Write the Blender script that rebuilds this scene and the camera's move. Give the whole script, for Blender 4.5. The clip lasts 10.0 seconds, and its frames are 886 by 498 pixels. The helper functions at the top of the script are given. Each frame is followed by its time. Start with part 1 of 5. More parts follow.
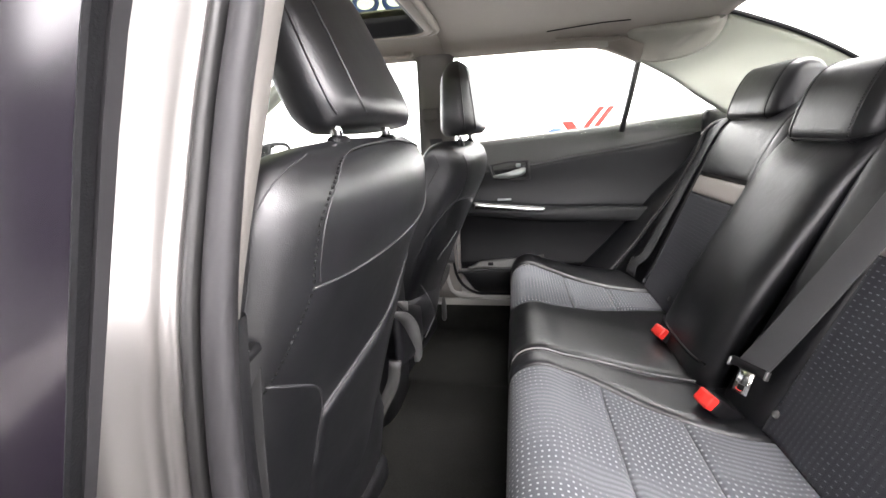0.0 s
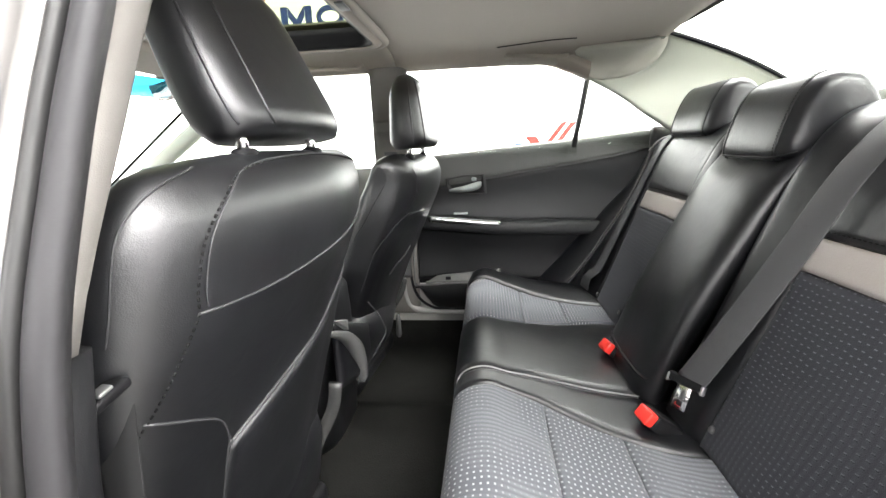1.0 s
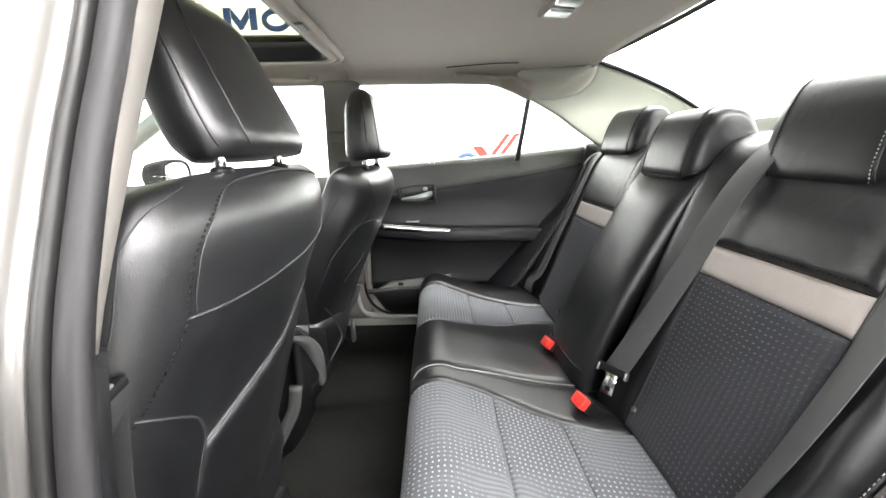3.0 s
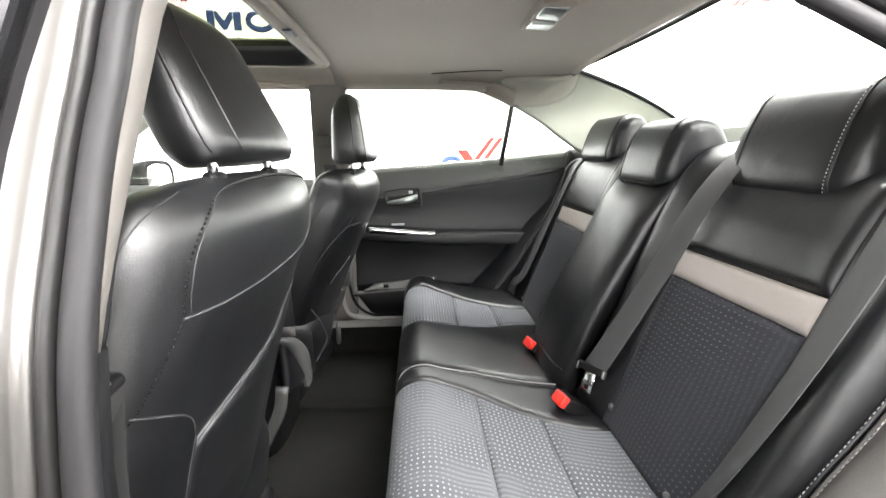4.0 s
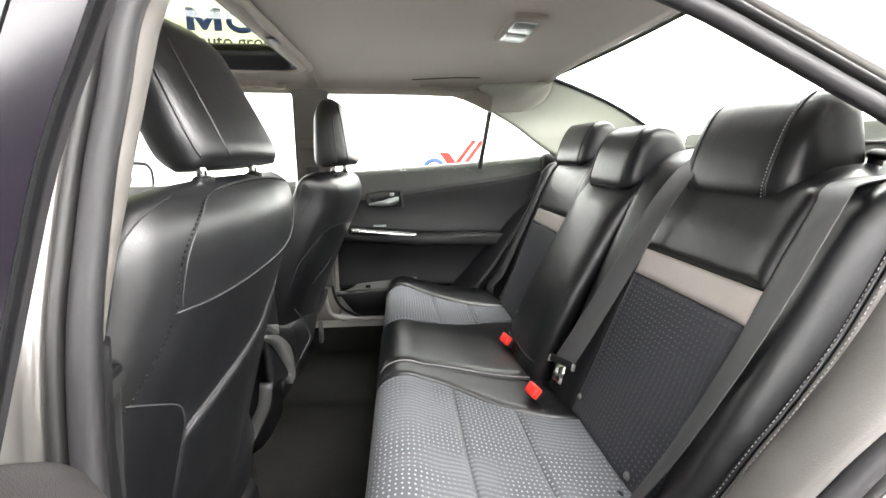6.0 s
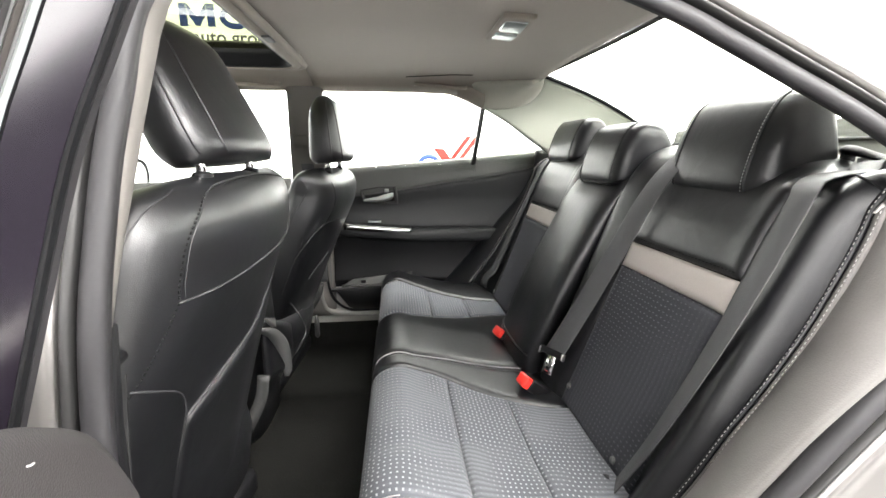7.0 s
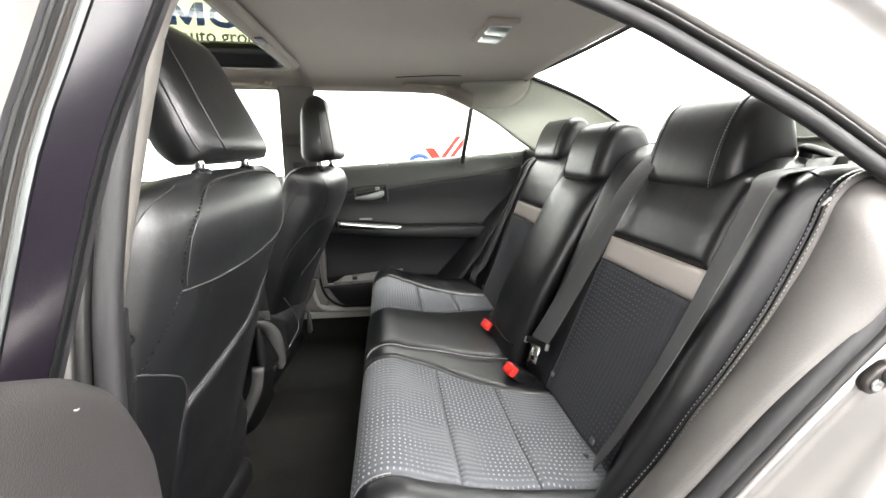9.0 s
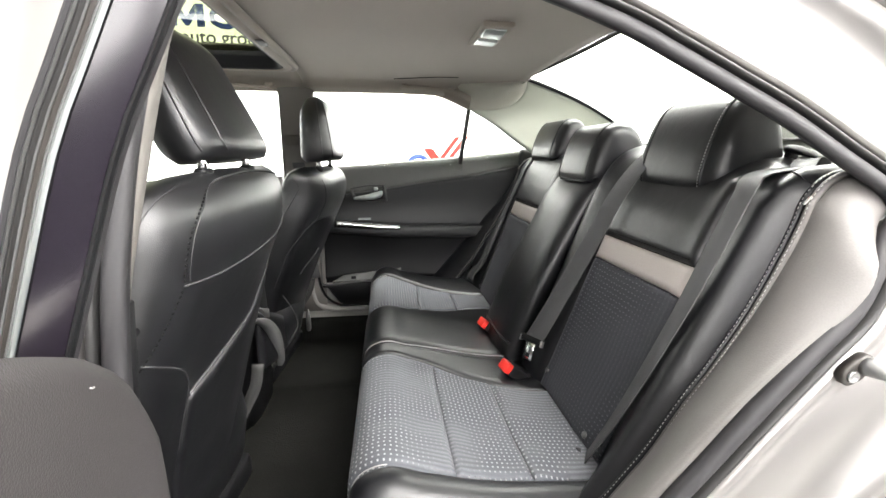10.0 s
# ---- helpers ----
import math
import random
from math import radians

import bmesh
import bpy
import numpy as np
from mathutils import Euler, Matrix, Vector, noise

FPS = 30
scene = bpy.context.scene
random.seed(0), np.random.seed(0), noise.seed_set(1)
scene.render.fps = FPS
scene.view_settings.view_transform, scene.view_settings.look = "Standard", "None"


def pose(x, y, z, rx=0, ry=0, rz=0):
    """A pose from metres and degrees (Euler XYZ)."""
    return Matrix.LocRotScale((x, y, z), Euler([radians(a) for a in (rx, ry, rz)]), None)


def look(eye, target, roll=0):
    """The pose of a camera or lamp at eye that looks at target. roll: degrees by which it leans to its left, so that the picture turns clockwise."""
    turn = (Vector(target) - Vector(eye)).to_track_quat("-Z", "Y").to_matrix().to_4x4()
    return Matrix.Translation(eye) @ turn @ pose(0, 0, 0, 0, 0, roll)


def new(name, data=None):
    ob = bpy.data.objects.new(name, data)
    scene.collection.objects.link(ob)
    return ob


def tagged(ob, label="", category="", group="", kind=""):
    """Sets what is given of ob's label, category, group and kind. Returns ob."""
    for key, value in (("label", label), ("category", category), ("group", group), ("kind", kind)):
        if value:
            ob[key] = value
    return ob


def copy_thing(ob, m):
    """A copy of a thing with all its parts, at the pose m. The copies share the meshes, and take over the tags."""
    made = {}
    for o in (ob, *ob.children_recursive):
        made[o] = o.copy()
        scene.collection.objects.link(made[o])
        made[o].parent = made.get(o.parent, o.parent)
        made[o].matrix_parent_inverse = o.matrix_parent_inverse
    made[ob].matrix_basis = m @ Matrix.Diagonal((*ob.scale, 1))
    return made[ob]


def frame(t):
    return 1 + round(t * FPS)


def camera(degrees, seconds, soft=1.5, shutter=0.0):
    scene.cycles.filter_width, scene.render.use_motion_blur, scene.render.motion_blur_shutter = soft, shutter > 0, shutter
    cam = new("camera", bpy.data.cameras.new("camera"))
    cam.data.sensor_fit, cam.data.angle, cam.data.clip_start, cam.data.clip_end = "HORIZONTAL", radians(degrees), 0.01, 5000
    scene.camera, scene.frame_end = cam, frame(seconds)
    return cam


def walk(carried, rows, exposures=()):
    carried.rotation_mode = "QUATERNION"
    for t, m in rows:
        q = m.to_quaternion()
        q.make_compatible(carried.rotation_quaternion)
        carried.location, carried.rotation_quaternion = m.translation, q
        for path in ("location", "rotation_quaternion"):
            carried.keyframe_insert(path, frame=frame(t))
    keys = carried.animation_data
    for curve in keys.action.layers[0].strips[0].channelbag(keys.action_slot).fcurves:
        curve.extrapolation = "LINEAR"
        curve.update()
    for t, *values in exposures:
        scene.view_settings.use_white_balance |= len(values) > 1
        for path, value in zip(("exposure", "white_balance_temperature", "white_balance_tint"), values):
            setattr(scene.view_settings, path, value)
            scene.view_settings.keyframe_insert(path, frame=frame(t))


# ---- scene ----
cam = camera(93.2, 10.0)
PATH = [
    (0, (0.191, -0.899, 1.076), (-0.146, 1.002, 0.553), -2.9),
    (0.5, (0.233, -0.867, 1.073), (-0.053, 1.051, 0.584), -2.6),
    (1, (0.249, -0.867, 1.074), (0.039, 1.065, 0.603), -2.2),
    (1.5, (0.248, -0.887, 1.079), (0.114, 1.054, 0.617), -1.9),
    (2, (0.246, -0.905, 1.08), (0.18, 1.04, 0.62), -1.6),
    (2.5, (0.242, -0.919, 1.087), (0.231, 1.029, 0.631), -1.3),
    (4, (0.237, -0.954, 1.1), (0.347, 0.993, 0.659), -0.3),
    (4.5, (0.238, -0.964, 1.103), (0.375, 0.983, 0.668), -0.1),
    (5, (0.238, -0.974, 1.106), (0.399, 0.972, 0.675), 0.1),
    (5.5, (0.241, -0.985, 1.106), (0.418, 0.96, 0.676), 0.1),
    (7, (0.248, -1.02, 1.106), (0.457, 0.918, 0.656), -0.0),
    (7.5, (0.246, -1.03, 1.105), (0.466, 0.905, 0.651), -0.0),
    (8, (0.248, -1.043, 1.106), (0.478, 0.891, 0.65), -0.0),
    (8.5, (0.249, -1.051, 1.105), (0.49, 0.882, 0.65), -0.0),
    (9, (0.25, -1.058, 1.104), (0.499, 0.874, 0.651), -0.0),
    (9.5, (0.252, -1.066, 1.104), (0.504, 0.866, 0.653), -0.0),
    (10, (0.254, -1.077, 1.103), (0.506, 0.856, 0.654), 0.1),
]
walk(cam, [(t, look(eye, target, roll)) for t, eye, target, roll in PATH], [(0, 0.22, 6500, 17), (0.5, 0.30, 6500, 13), (1.0, 0.37, 6500, 11), (2.5, 0.39, 6520, 11), (4.5, 0.36, 6545, 11), (5.5, 0.27, 6560, 11), (8, 0.12, 6600, 11), (10, 0.06, 6600, 11)])

# ---- light: a white photo booth with added light panels and two glowing walls ----
world = bpy.data.worlds.new("booth_air")
scene.world = world
world.use_nodes = True
world.node_tree.nodes["Background"].inputs[0].default_value = (1, 1, 1, 1)
world.node_tree.nodes["Background"].inputs[1].default_value = 0.3
scene.view_settings.exposure = 0.0
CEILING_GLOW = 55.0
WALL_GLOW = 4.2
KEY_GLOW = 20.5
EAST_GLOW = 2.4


# ---- materials ----
def material(name, colour, rough=0.5, metal=0.0, grain=0.0, grain_size=400.0, bump=0.0, mottle=0.0, mottle_size=9.0, coat=0.0, sheen=0.0, spec=0.5, pebble=False, crumple=0.0):
    """A Principled surface with fine grain, broad mottling and relief."""
    m = bpy.data.materials.new(name)
    m.use_nodes = True
    nt = m.node_tree
    b = nt.nodes["Principled BSDF"]
    b.inputs["Base Color"].default_value = (*colour, 1)
    b.inputs["Roughness"].default_value = rough
    b.inputs["Metallic"].default_value = metal
    b.inputs["Coat Weight"].default_value = coat
    b.inputs["Sheen Weight"].default_value = sheen
    b.inputs["Specular IOR Level"].default_value = spec
    co = nt.nodes.new("ShaderNodeTexCoord")
    if grain or mottle:
        fine = nt.nodes.new("ShaderNodeTexNoise")
        fine.inputs["Scale"].default_value = grain_size
        broad = nt.nodes.new("ShaderNodeTexNoise")
        broad.inputs["Scale"].default_value = mottle_size
        broad.inputs["Detail"].default_value = 4
        for n in (fine, broad):
            nt.links.new(co.outputs["Object"], n.inputs["Vector"])
        mul = nt.nodes.new("ShaderNodeMath")
        mul.operation = "MULTIPLY_ADD"
        mul.inputs[1].default_value = 2 * grain
        mul.inputs[2].default_value = 1 - grain
        nt.links.new(fine.outputs["Fac"], mul.inputs[0])
        mul2 = nt.nodes.new("ShaderNodeMath")
        mul2.operation = "MULTIPLY_ADD"
        mul2.inputs[1].default_value = 2 * mottle
        mul2.inputs[2].default_value = 1 - mottle
        nt.links.new(broad.outputs["Fac"], mul2.inputs[0])
        both = nt.nodes.new("ShaderNodeMath")
        both.operation = "MULTIPLY"
        nt.links.new(mul.outputs[0], both.inputs[0])
        nt.links.new(mul2.outputs[0], both.inputs[1])
        tint = nt.nodes.new("ShaderNodeVectorMath")
        tint.operation = "SCALE"
        tint.inputs[0].default_value = colour
        nt.links.new(both.outputs[0], tint.inputs["Scale"])
        nt.links.new(tint.outputs[0], b.inputs["Base Color"])
        vary = nt.nodes.new("ShaderNodeMath")
        vary.operation = "MULTIPLY_ADD"
        vary.inputs[1].default_value = 0.08
        vary.inputs[2].default_value = rough - 0.04
        nt.links.new(broad.outputs["Fac"], vary.inputs[0])
        nt.links.new(vary.outputs[0], b.inputs["Roughness"])
    if bump:
        if pebble:
            relief = nt.nodes.new("ShaderNodeTexVoronoi")
            out = relief.outputs["Distance"]
        else:
            relief = nt.nodes.new("ShaderNodeTexNoise")
            out = relief.outputs["Fac"]
        relief.inputs["Scale"].default_value = grain_size
        nt.links.new(co.outputs["Object"], relief.inputs["Vector"])
        bp = nt.nodes.new("ShaderNodeBump")
        bp.inputs["Strength"].default_value = bump
        bp.inputs["Distance"].default_value = 0.001
        nt.links.new(out, bp.inputs["Height"])
        nt.links.new(bp.outputs[0], b.inputs["Normal"])
        if crumple:
            soft = nt.nodes.new("ShaderNodeTexNoise")
            soft.inputs["Scale"].default_value = 26
            soft.inputs["Detail"].default_value = 3
            soft.inputs["Distortion"].default_value = 0.6
            nt.links.new(co.outputs["Object"], soft.inputs["Vector"])
            bp2 = nt.nodes.new("ShaderNodeBump")
            bp2.inputs["Strength"].default_value = crumple
            bp2.inputs["Distance"].default_value = 0.006
            nt.links.new(soft.outputs["Fac"], bp2.inputs["Height"])
            nt.links.new(bp2.outputs[0], bp.inputs["Normal"])
    return m


def woven(name, ground, dash, pitch_u, pitch_v, half_u, half_v, rough=0.75, sheen=0.08, patch=9, lo=0.36, hi=0.58, ribs=0.6):
    """Seat cloth: rows of light dashes woven into a darker ground, by the panel's own metres."""
    m = material(name, ground, rough)
    nt = m.node_tree
    b = nt.nodes["Principled BSDF"]
    uv = nt.nodes.new("ShaderNodeUVMap")
    sep = nt.nodes.new("ShaderNodeSeparateXYZ")
    nt.links.new(uv.outputs[0], sep.inputs[0])

    def op(kind, a, c, d=None):
        n = nt.nodes.new("ShaderNodeMath")
        n.operation = kind
        for i, v in enumerate((a, c, d)):
            if v is None:
                continue
            if isinstance(v, (int, float)):
                n.inputs[i].default_value = v
            else:
                nt.links.new(v, n.inputs[i])
        return n.outputs[0]

    warp = nt.nodes.new("ShaderNodeTexNoise")
    warp.inputs["Scale"].default_value = 7
    nt.links.new(uv.outputs[0], warp.inputs["Vector"])
    shift = op("MULTIPLY_ADD", warp.outputs["Fac"], 0.030, sep.outputs[1])
    row = op("DIVIDE", shift, pitch_v)
    odd = op("MODULO", op("FLOOR", row, 0), 2.0)
    col = op("MULTIPLY_ADD", odd, 0.14, op("DIVIDE", sep.outputs[0], pitch_u))
    du = op("ABSOLUTE", op("SUBTRACT", op("FRACT", col, 0), 0.5), 0)
    dv = op("ABSOLUTE", op("SUBTRACT", op("FRACT", row, 0), 0.5), 0)
    a = op("MULTIPLY", op("SUBTRACT", half_u, du), 9.0)
    c = op("MULTIPLY", op("SUBTRACT", half_v, dv), 9.0)
    mask = nt.nodes.new("ShaderNodeMath")
    mask.operation = "MINIMUM"
    mask.use_clamp = True
    nt.links.new(a, mask.inputs[0])
    nt.links.new(c, mask.inputs[1])
    big = nt.nodes.new("ShaderNodeTexNoise")
    big.inputs["Scale"].default_value = patch
    co = nt.nodes.new("ShaderNodeTexCoord")
    nt.links.new(co.outputs["Object"], big.inputs["Vector"])
    band = nt.nodes.new("ShaderNodeMapRange")
    band.inputs[1].default_value, band.inputs[2].default_value = lo, hi
    band.inputs[3].default_value, band.inputs[4].default_value = 0.12, 1.0
    nt.links.new(big.outputs["Fac"], band.inputs[0])
    rib = op("MULTIPLY", op("MULTIPLY", op("SUBTRACT", 0.5, dv), ribs), op("SUBTRACT", 1.0, band.outputs[0]))
    fade = op("MAXIMUM", op("MULTIPLY", mask.outputs[0], band.outputs[0]), rib)
    mix = nt.nodes.new("ShaderNodeMix")
    mix.data_type = "RGBA"
    nt.links.new(fade, mix.inputs[0])
    mix.inputs[6].default_value = (*ground, 1)
    mix.inputs[7].default_value = (*dash, 1)
    nt.links.new(mix.outputs[2], b.inputs["Base Color"])
    b.inputs["Sheen Weight"].default_value = sheen
    b.inputs["Specular IOR Level"].default_value = 0.3
    weave = nt.nodes.new("ShaderNodeTexNoise")
    weave.inputs["Scale"].default_value = 900
    nt.links.new(co.outputs["Object"], weave.inputs["Vector"])
    height = op("MULTIPLY_ADD", weave.outputs["Fac"], 0.5, mask.outputs[0])
    bp = nt.nodes.new("ShaderNodeBump")
    bp.inputs["Strength"].default_value = 0.6
    bp.inputs["Distance"].default_value = 0.0012
    nt.links.new(height, bp.inputs["Height"])
    nt.links.new(bp.outputs[0], b.inputs["Normal"])
    return m


def glass(name, colour, clear=1.0):
    """A thin pane: mostly clear, with a glossy skin."""
    m = bpy.data.materials.new(name)
    m.use_nodes = True
    nt = m.node_tree
    nt.nodes.clear()
    out = nt.nodes.new("ShaderNodeOutputMaterial")
    through_it = nt.nodes.new("ShaderNodeBsdfTransparent")
    through_it.inputs[0].default_value = (*colour, 1)
    shine = nt.nodes.new("ShaderNodeBsdfGlossy")
    shine.inputs["Roughness"].default_value = 0.02
    facing = nt.nodes.new("ShaderNodeLayerWeight")
    facing.inputs[0].default_value = 0.12
    fres = nt.nodes.new("ShaderNodeMath")
    fres.operation = "MULTIPLY_ADD"
    fres.inputs[1].default_value = 0.5
    fres.inputs[2].default_value = 0.03
    nt.links.new(facing.outputs["Facing"], fres.inputs[0])
    mix = nt.nodes.new("ShaderNodeMixShader")
    nt.links.new(fres.outputs[0], mix.inputs[0])
    nt.links.new(through_it.outputs[0], mix.inputs[1])
    nt.links.new(shine.outputs[0], mix.inputs[2])
    nt.links.new(mix.outputs[0], out.inputs[0])
    return m


def glow(name, colour, strength):
    m = bpy.data.materials.new(name)
    m.use_nodes = True
    b = m.node_tree.nodes["Principled BSDF"]
    b.inputs["Base Color"].default_value = (0.8, 0.8, 0.8, 1)
    b.inputs["Emission Color"].default_value = (*colour, 1)
    b.inputs["Emission Strength"].default_value = strength
    return m


LEATHER = material("black_leather", (0.0055, 0.0057, 0.0070), 0.37, grain=0.15, grain_size=900, bump=0.10, mottle=0.25, pebble=True, crumple=0.13, spec=0.55)
FRONT_LEATHER = material("black_front_seat_leather", (0.0050, 0.0052, 0.0065), 0.39, grain=0.15, grain_size=900, bump=0.12, mottle=0.25, pebble=True, crumple=0.12, spec=1.0)
DOOR_GREY = material("grey_door_vinyl", (0.042, 0.0385, 0.039), 0.5, spec=0.3, grain=0.1, grain_size=900, bump=0.2, mottle=0.08, pebble=True)
# Side leather, toned paler for the light through the open door.
LEATHER_SIDE = material("lit_taupe_leather", (0.135, 0.128, 0.122), 0.52, spec=0.35, grain=0.12, grain_size=500, bump=0.10, mottle=0.12, pebble=True, crumple=0.06)
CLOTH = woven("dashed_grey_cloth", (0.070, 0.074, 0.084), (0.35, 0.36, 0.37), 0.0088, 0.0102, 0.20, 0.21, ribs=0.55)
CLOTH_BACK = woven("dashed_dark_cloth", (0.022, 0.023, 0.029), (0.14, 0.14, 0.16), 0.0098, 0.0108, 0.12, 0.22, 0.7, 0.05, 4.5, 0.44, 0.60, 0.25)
BAND = material("taupe_band", (0.36, 0.325, 0.30), 0.5, grain=0.08, grain_size=500, bump=0.2, mottle=0.06, pebble=True)
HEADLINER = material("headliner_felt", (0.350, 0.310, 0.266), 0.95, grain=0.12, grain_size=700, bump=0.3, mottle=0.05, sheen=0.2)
# The headliner's own felt, paled for the light on its rear corner.
LIT_LINER_CORNER = material("lit_headliner_felt", (0.53, 0.52, 0.45), 0.95, grain=0.12, grain_size=700, bump=0.3, mottle=0.05, sheen=0.2)
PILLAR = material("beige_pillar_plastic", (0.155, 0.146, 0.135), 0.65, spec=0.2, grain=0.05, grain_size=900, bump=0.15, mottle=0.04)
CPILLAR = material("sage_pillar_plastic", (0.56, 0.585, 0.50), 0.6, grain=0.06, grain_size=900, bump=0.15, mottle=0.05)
GREY_PLASTIC = material("grey_plastic", (0.10, 0.10, 0.10), 0.55, grain=0.08, grain_size=1200, bump=0.2, mottle=0.08)
DARK_PLASTIC = material("black_plastic", (0.009, 0.009, 0.010), 0.5, spec=0.16, grain=0.1, grain_size=1200, bump=0.2, mottle=0.15)
DOOR_VINYL = material("charcoal_door_vinyl", (0.118, 0.120, 0.113), 0.5, grain=0.1, grain_size=900, bump=0.25, mottle=0.1, pebble=True)
DOOR_INSERT = material("dark_door_insert", (0.021, 0.022, 0.023), 0.55, grain=0.1, grain_size=900, bump=0.25, mottle=0.1, pebble=True)
RUBBER = material("grey_rubber", (0.029, 0.028, 0.030), 0.5, spec=0.3, grain=0.06, grain_size=300, bump=0.06, mottle=0.15)
RUBBER_DARK = material("dark_rubber", (0.016, 0.0155, 0.0155), 0.38, spec=0.4, grain=0.06, grain_size=300, bump=0.06, mottle=0.2)
PAINT = material("champagne_paint", (0.27, 0.258, 0.25), 0.30, metal=0.75, mottle=0.02)
GLOSS_BLACK = material("gloss_black_paint", (0.010, 0.0078, 0.0122), 0.18, spec=0.5, grain=0.05, grain_size=900, mottle=0.15)
SILL = material("grey_sill_plastic", (0.27, 0.265, 0.25), 0.42, grain=0.06, grain_size=900, bump=0.1, mottle=0.1)
CHROME = material("chrome", (0.75, 0.75, 0.74), 0.14, metal=1.0, mottle=0.05)
SATIN = material("satin_silver", (0.50, 0.54, 0.53), 0.32, metal=0.9, mottle=0.06)
STEEL = material("dark_steel", (0.035, 0.031, 0.028), 0.4, metal=0.2, mottle=0.15)
SHELF_FELT = material("shelf_felt", (0.075, 0.078, 0.068), 0.9, grain=0.2, grain_size=600, bump=0.3, mottle=0.1)
DOOR_LOWER = material("dark_lower_door_plastic", (0.008, 0.0083, 0.0092), 0.5, spec=0.22, grain=0.1, grain_size=900, bump=0.2, mottle=0.1, pebble=True)
TRIM_GREY = material("dark_grey_trim", (0.045, 0.045, 0.044), 0.45, grain=0.08, grain_size=1200, bump=0.15, mottle=0.08)
PALE_PIPING = material("pale_grey_piping", (0.28, 0.275, 0.27), 0.45, mottle=0.1)
PIPING = material("grey_piping", (0.034, 0.034, 0.036), 0.45, mottle=0.1)
WEBBING_DARK = material("dark_webbing", (0.013, 0.013, 0.0135), 0.6, grain=0.25, grain_size=1600, bump=0.3, mottle=0.06)
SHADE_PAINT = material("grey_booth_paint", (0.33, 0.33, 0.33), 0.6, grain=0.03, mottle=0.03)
CEILING_PAINT = material("white_ceiling_paint", (0.8, 0.8, 0.79), 0.6, grain=0.03, mottle=0.03)
BOOTH_PAINT = material("white_booth_paint", (0.75, 0.75, 0.74), 0.5, grain=0.03, mottle=0.03)
SATIN_DARK = material("satin_grey_trim", (0.32, 0.32, 0.315), 0.30, metal=0.7, mottle=0.08)
CARPET = material("black_carpet", (0.012, 0.012, 0.011), 1.0, spec=0.04, grain=0.5, grain_size=350, bump=0.9, mottle=0.3, mottle_size=22)
WEBBING = material("grey_webbing", (0.054, 0.054, 0.056), 0.55, grain=0.25, grain_size=1600, bump=0.3, mottle=0.06)
RED = material("red_button", (0.80, 0.035, 0.025), 0.35, mottle=0.06)
THREAD = material("pale_thread", (0.46, 0.45, 0.44), 0.7, mottle=0.1)
GREY_TAG = material("pale_grey_tag", (0.38, 0.37, 0.35), 0.6, mottle=0.1)
DARK_THREAD = material("black_thread", (0.012, 0.012, 0.012), 0.9, spec=0.2, mottle=0.1)
# Two walls that glow, though no lamps, to brighten windows and cabin.
GLOWING_WALL = glow("glowing_booth_wall", (1, 0.99, 0.98), WALL_GLOW)
GLOWING_EAST_WALL = glow("glowing_east_booth_wall", (1, 0.99, 0.98), EAST_GLOW)
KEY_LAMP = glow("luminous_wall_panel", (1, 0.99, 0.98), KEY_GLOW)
FLOOR_PAINT = material("grey_floor_paint", (0.26, 0.26, 0.255), 0.4, grain=0.03, mottle=0.04)
SIGN_RED = material("sign_red", (0.42, 0.016, 0.008), 0.5, mottle=0.04)
SIGN_BLUE = material("sign_blue", (0.035, 0.075, 0.34), 0.5, mottle=0.04)
SIGN_GREY = material("sign_grey", (0.12, 0.12, 0.13), 0.5, mottle=0.04)
CLEAR = glass("window_glass", (0.93, 0.95, 0.93))
SUNROOF_GLASS = glass("tinted_sunroof_glass", (0.50, 0.53, 0.41))
SHADE_BAND = glass("blue_windscreen_band", (0.16, 0.52, 0.66))
LAMP = glow("luminous_ceiling", (1, 0.99, 0.97), CEILING_GLOW)


# ---- mesh helpers ----
def smooth_step(a, b, x):
    t = min(1.0, max(0.0, (x - a) / (b - a)))
    return t * t * (3 - 2 * t)


def part(name, bm, mat, parent=None, label="", smooth=True, angle=None):
    """Links a bmesh as one mesh object under a thing or a part."""
    me = bpy.data.meshes.new(name)
    bmesh.ops.recalc_face_normals(bm, faces=bm.faces)
    bm.to_mesh(me)
    bm.free()
    me.materials.append(mat)
    if smooth:
        me.polygons.foreach_set("use_smooth", [True] * len(me.polygons))
        if angle:
            me.set_sharp_from_angle(angle=radians(angle))
    ob = new(name, me)
    ob.parent = parent
    if label:
        ob["label"] = label
    return ob


def thing(name, label, category, kind="", group=""):
    return tagged(new(name), label, category, group, kind)


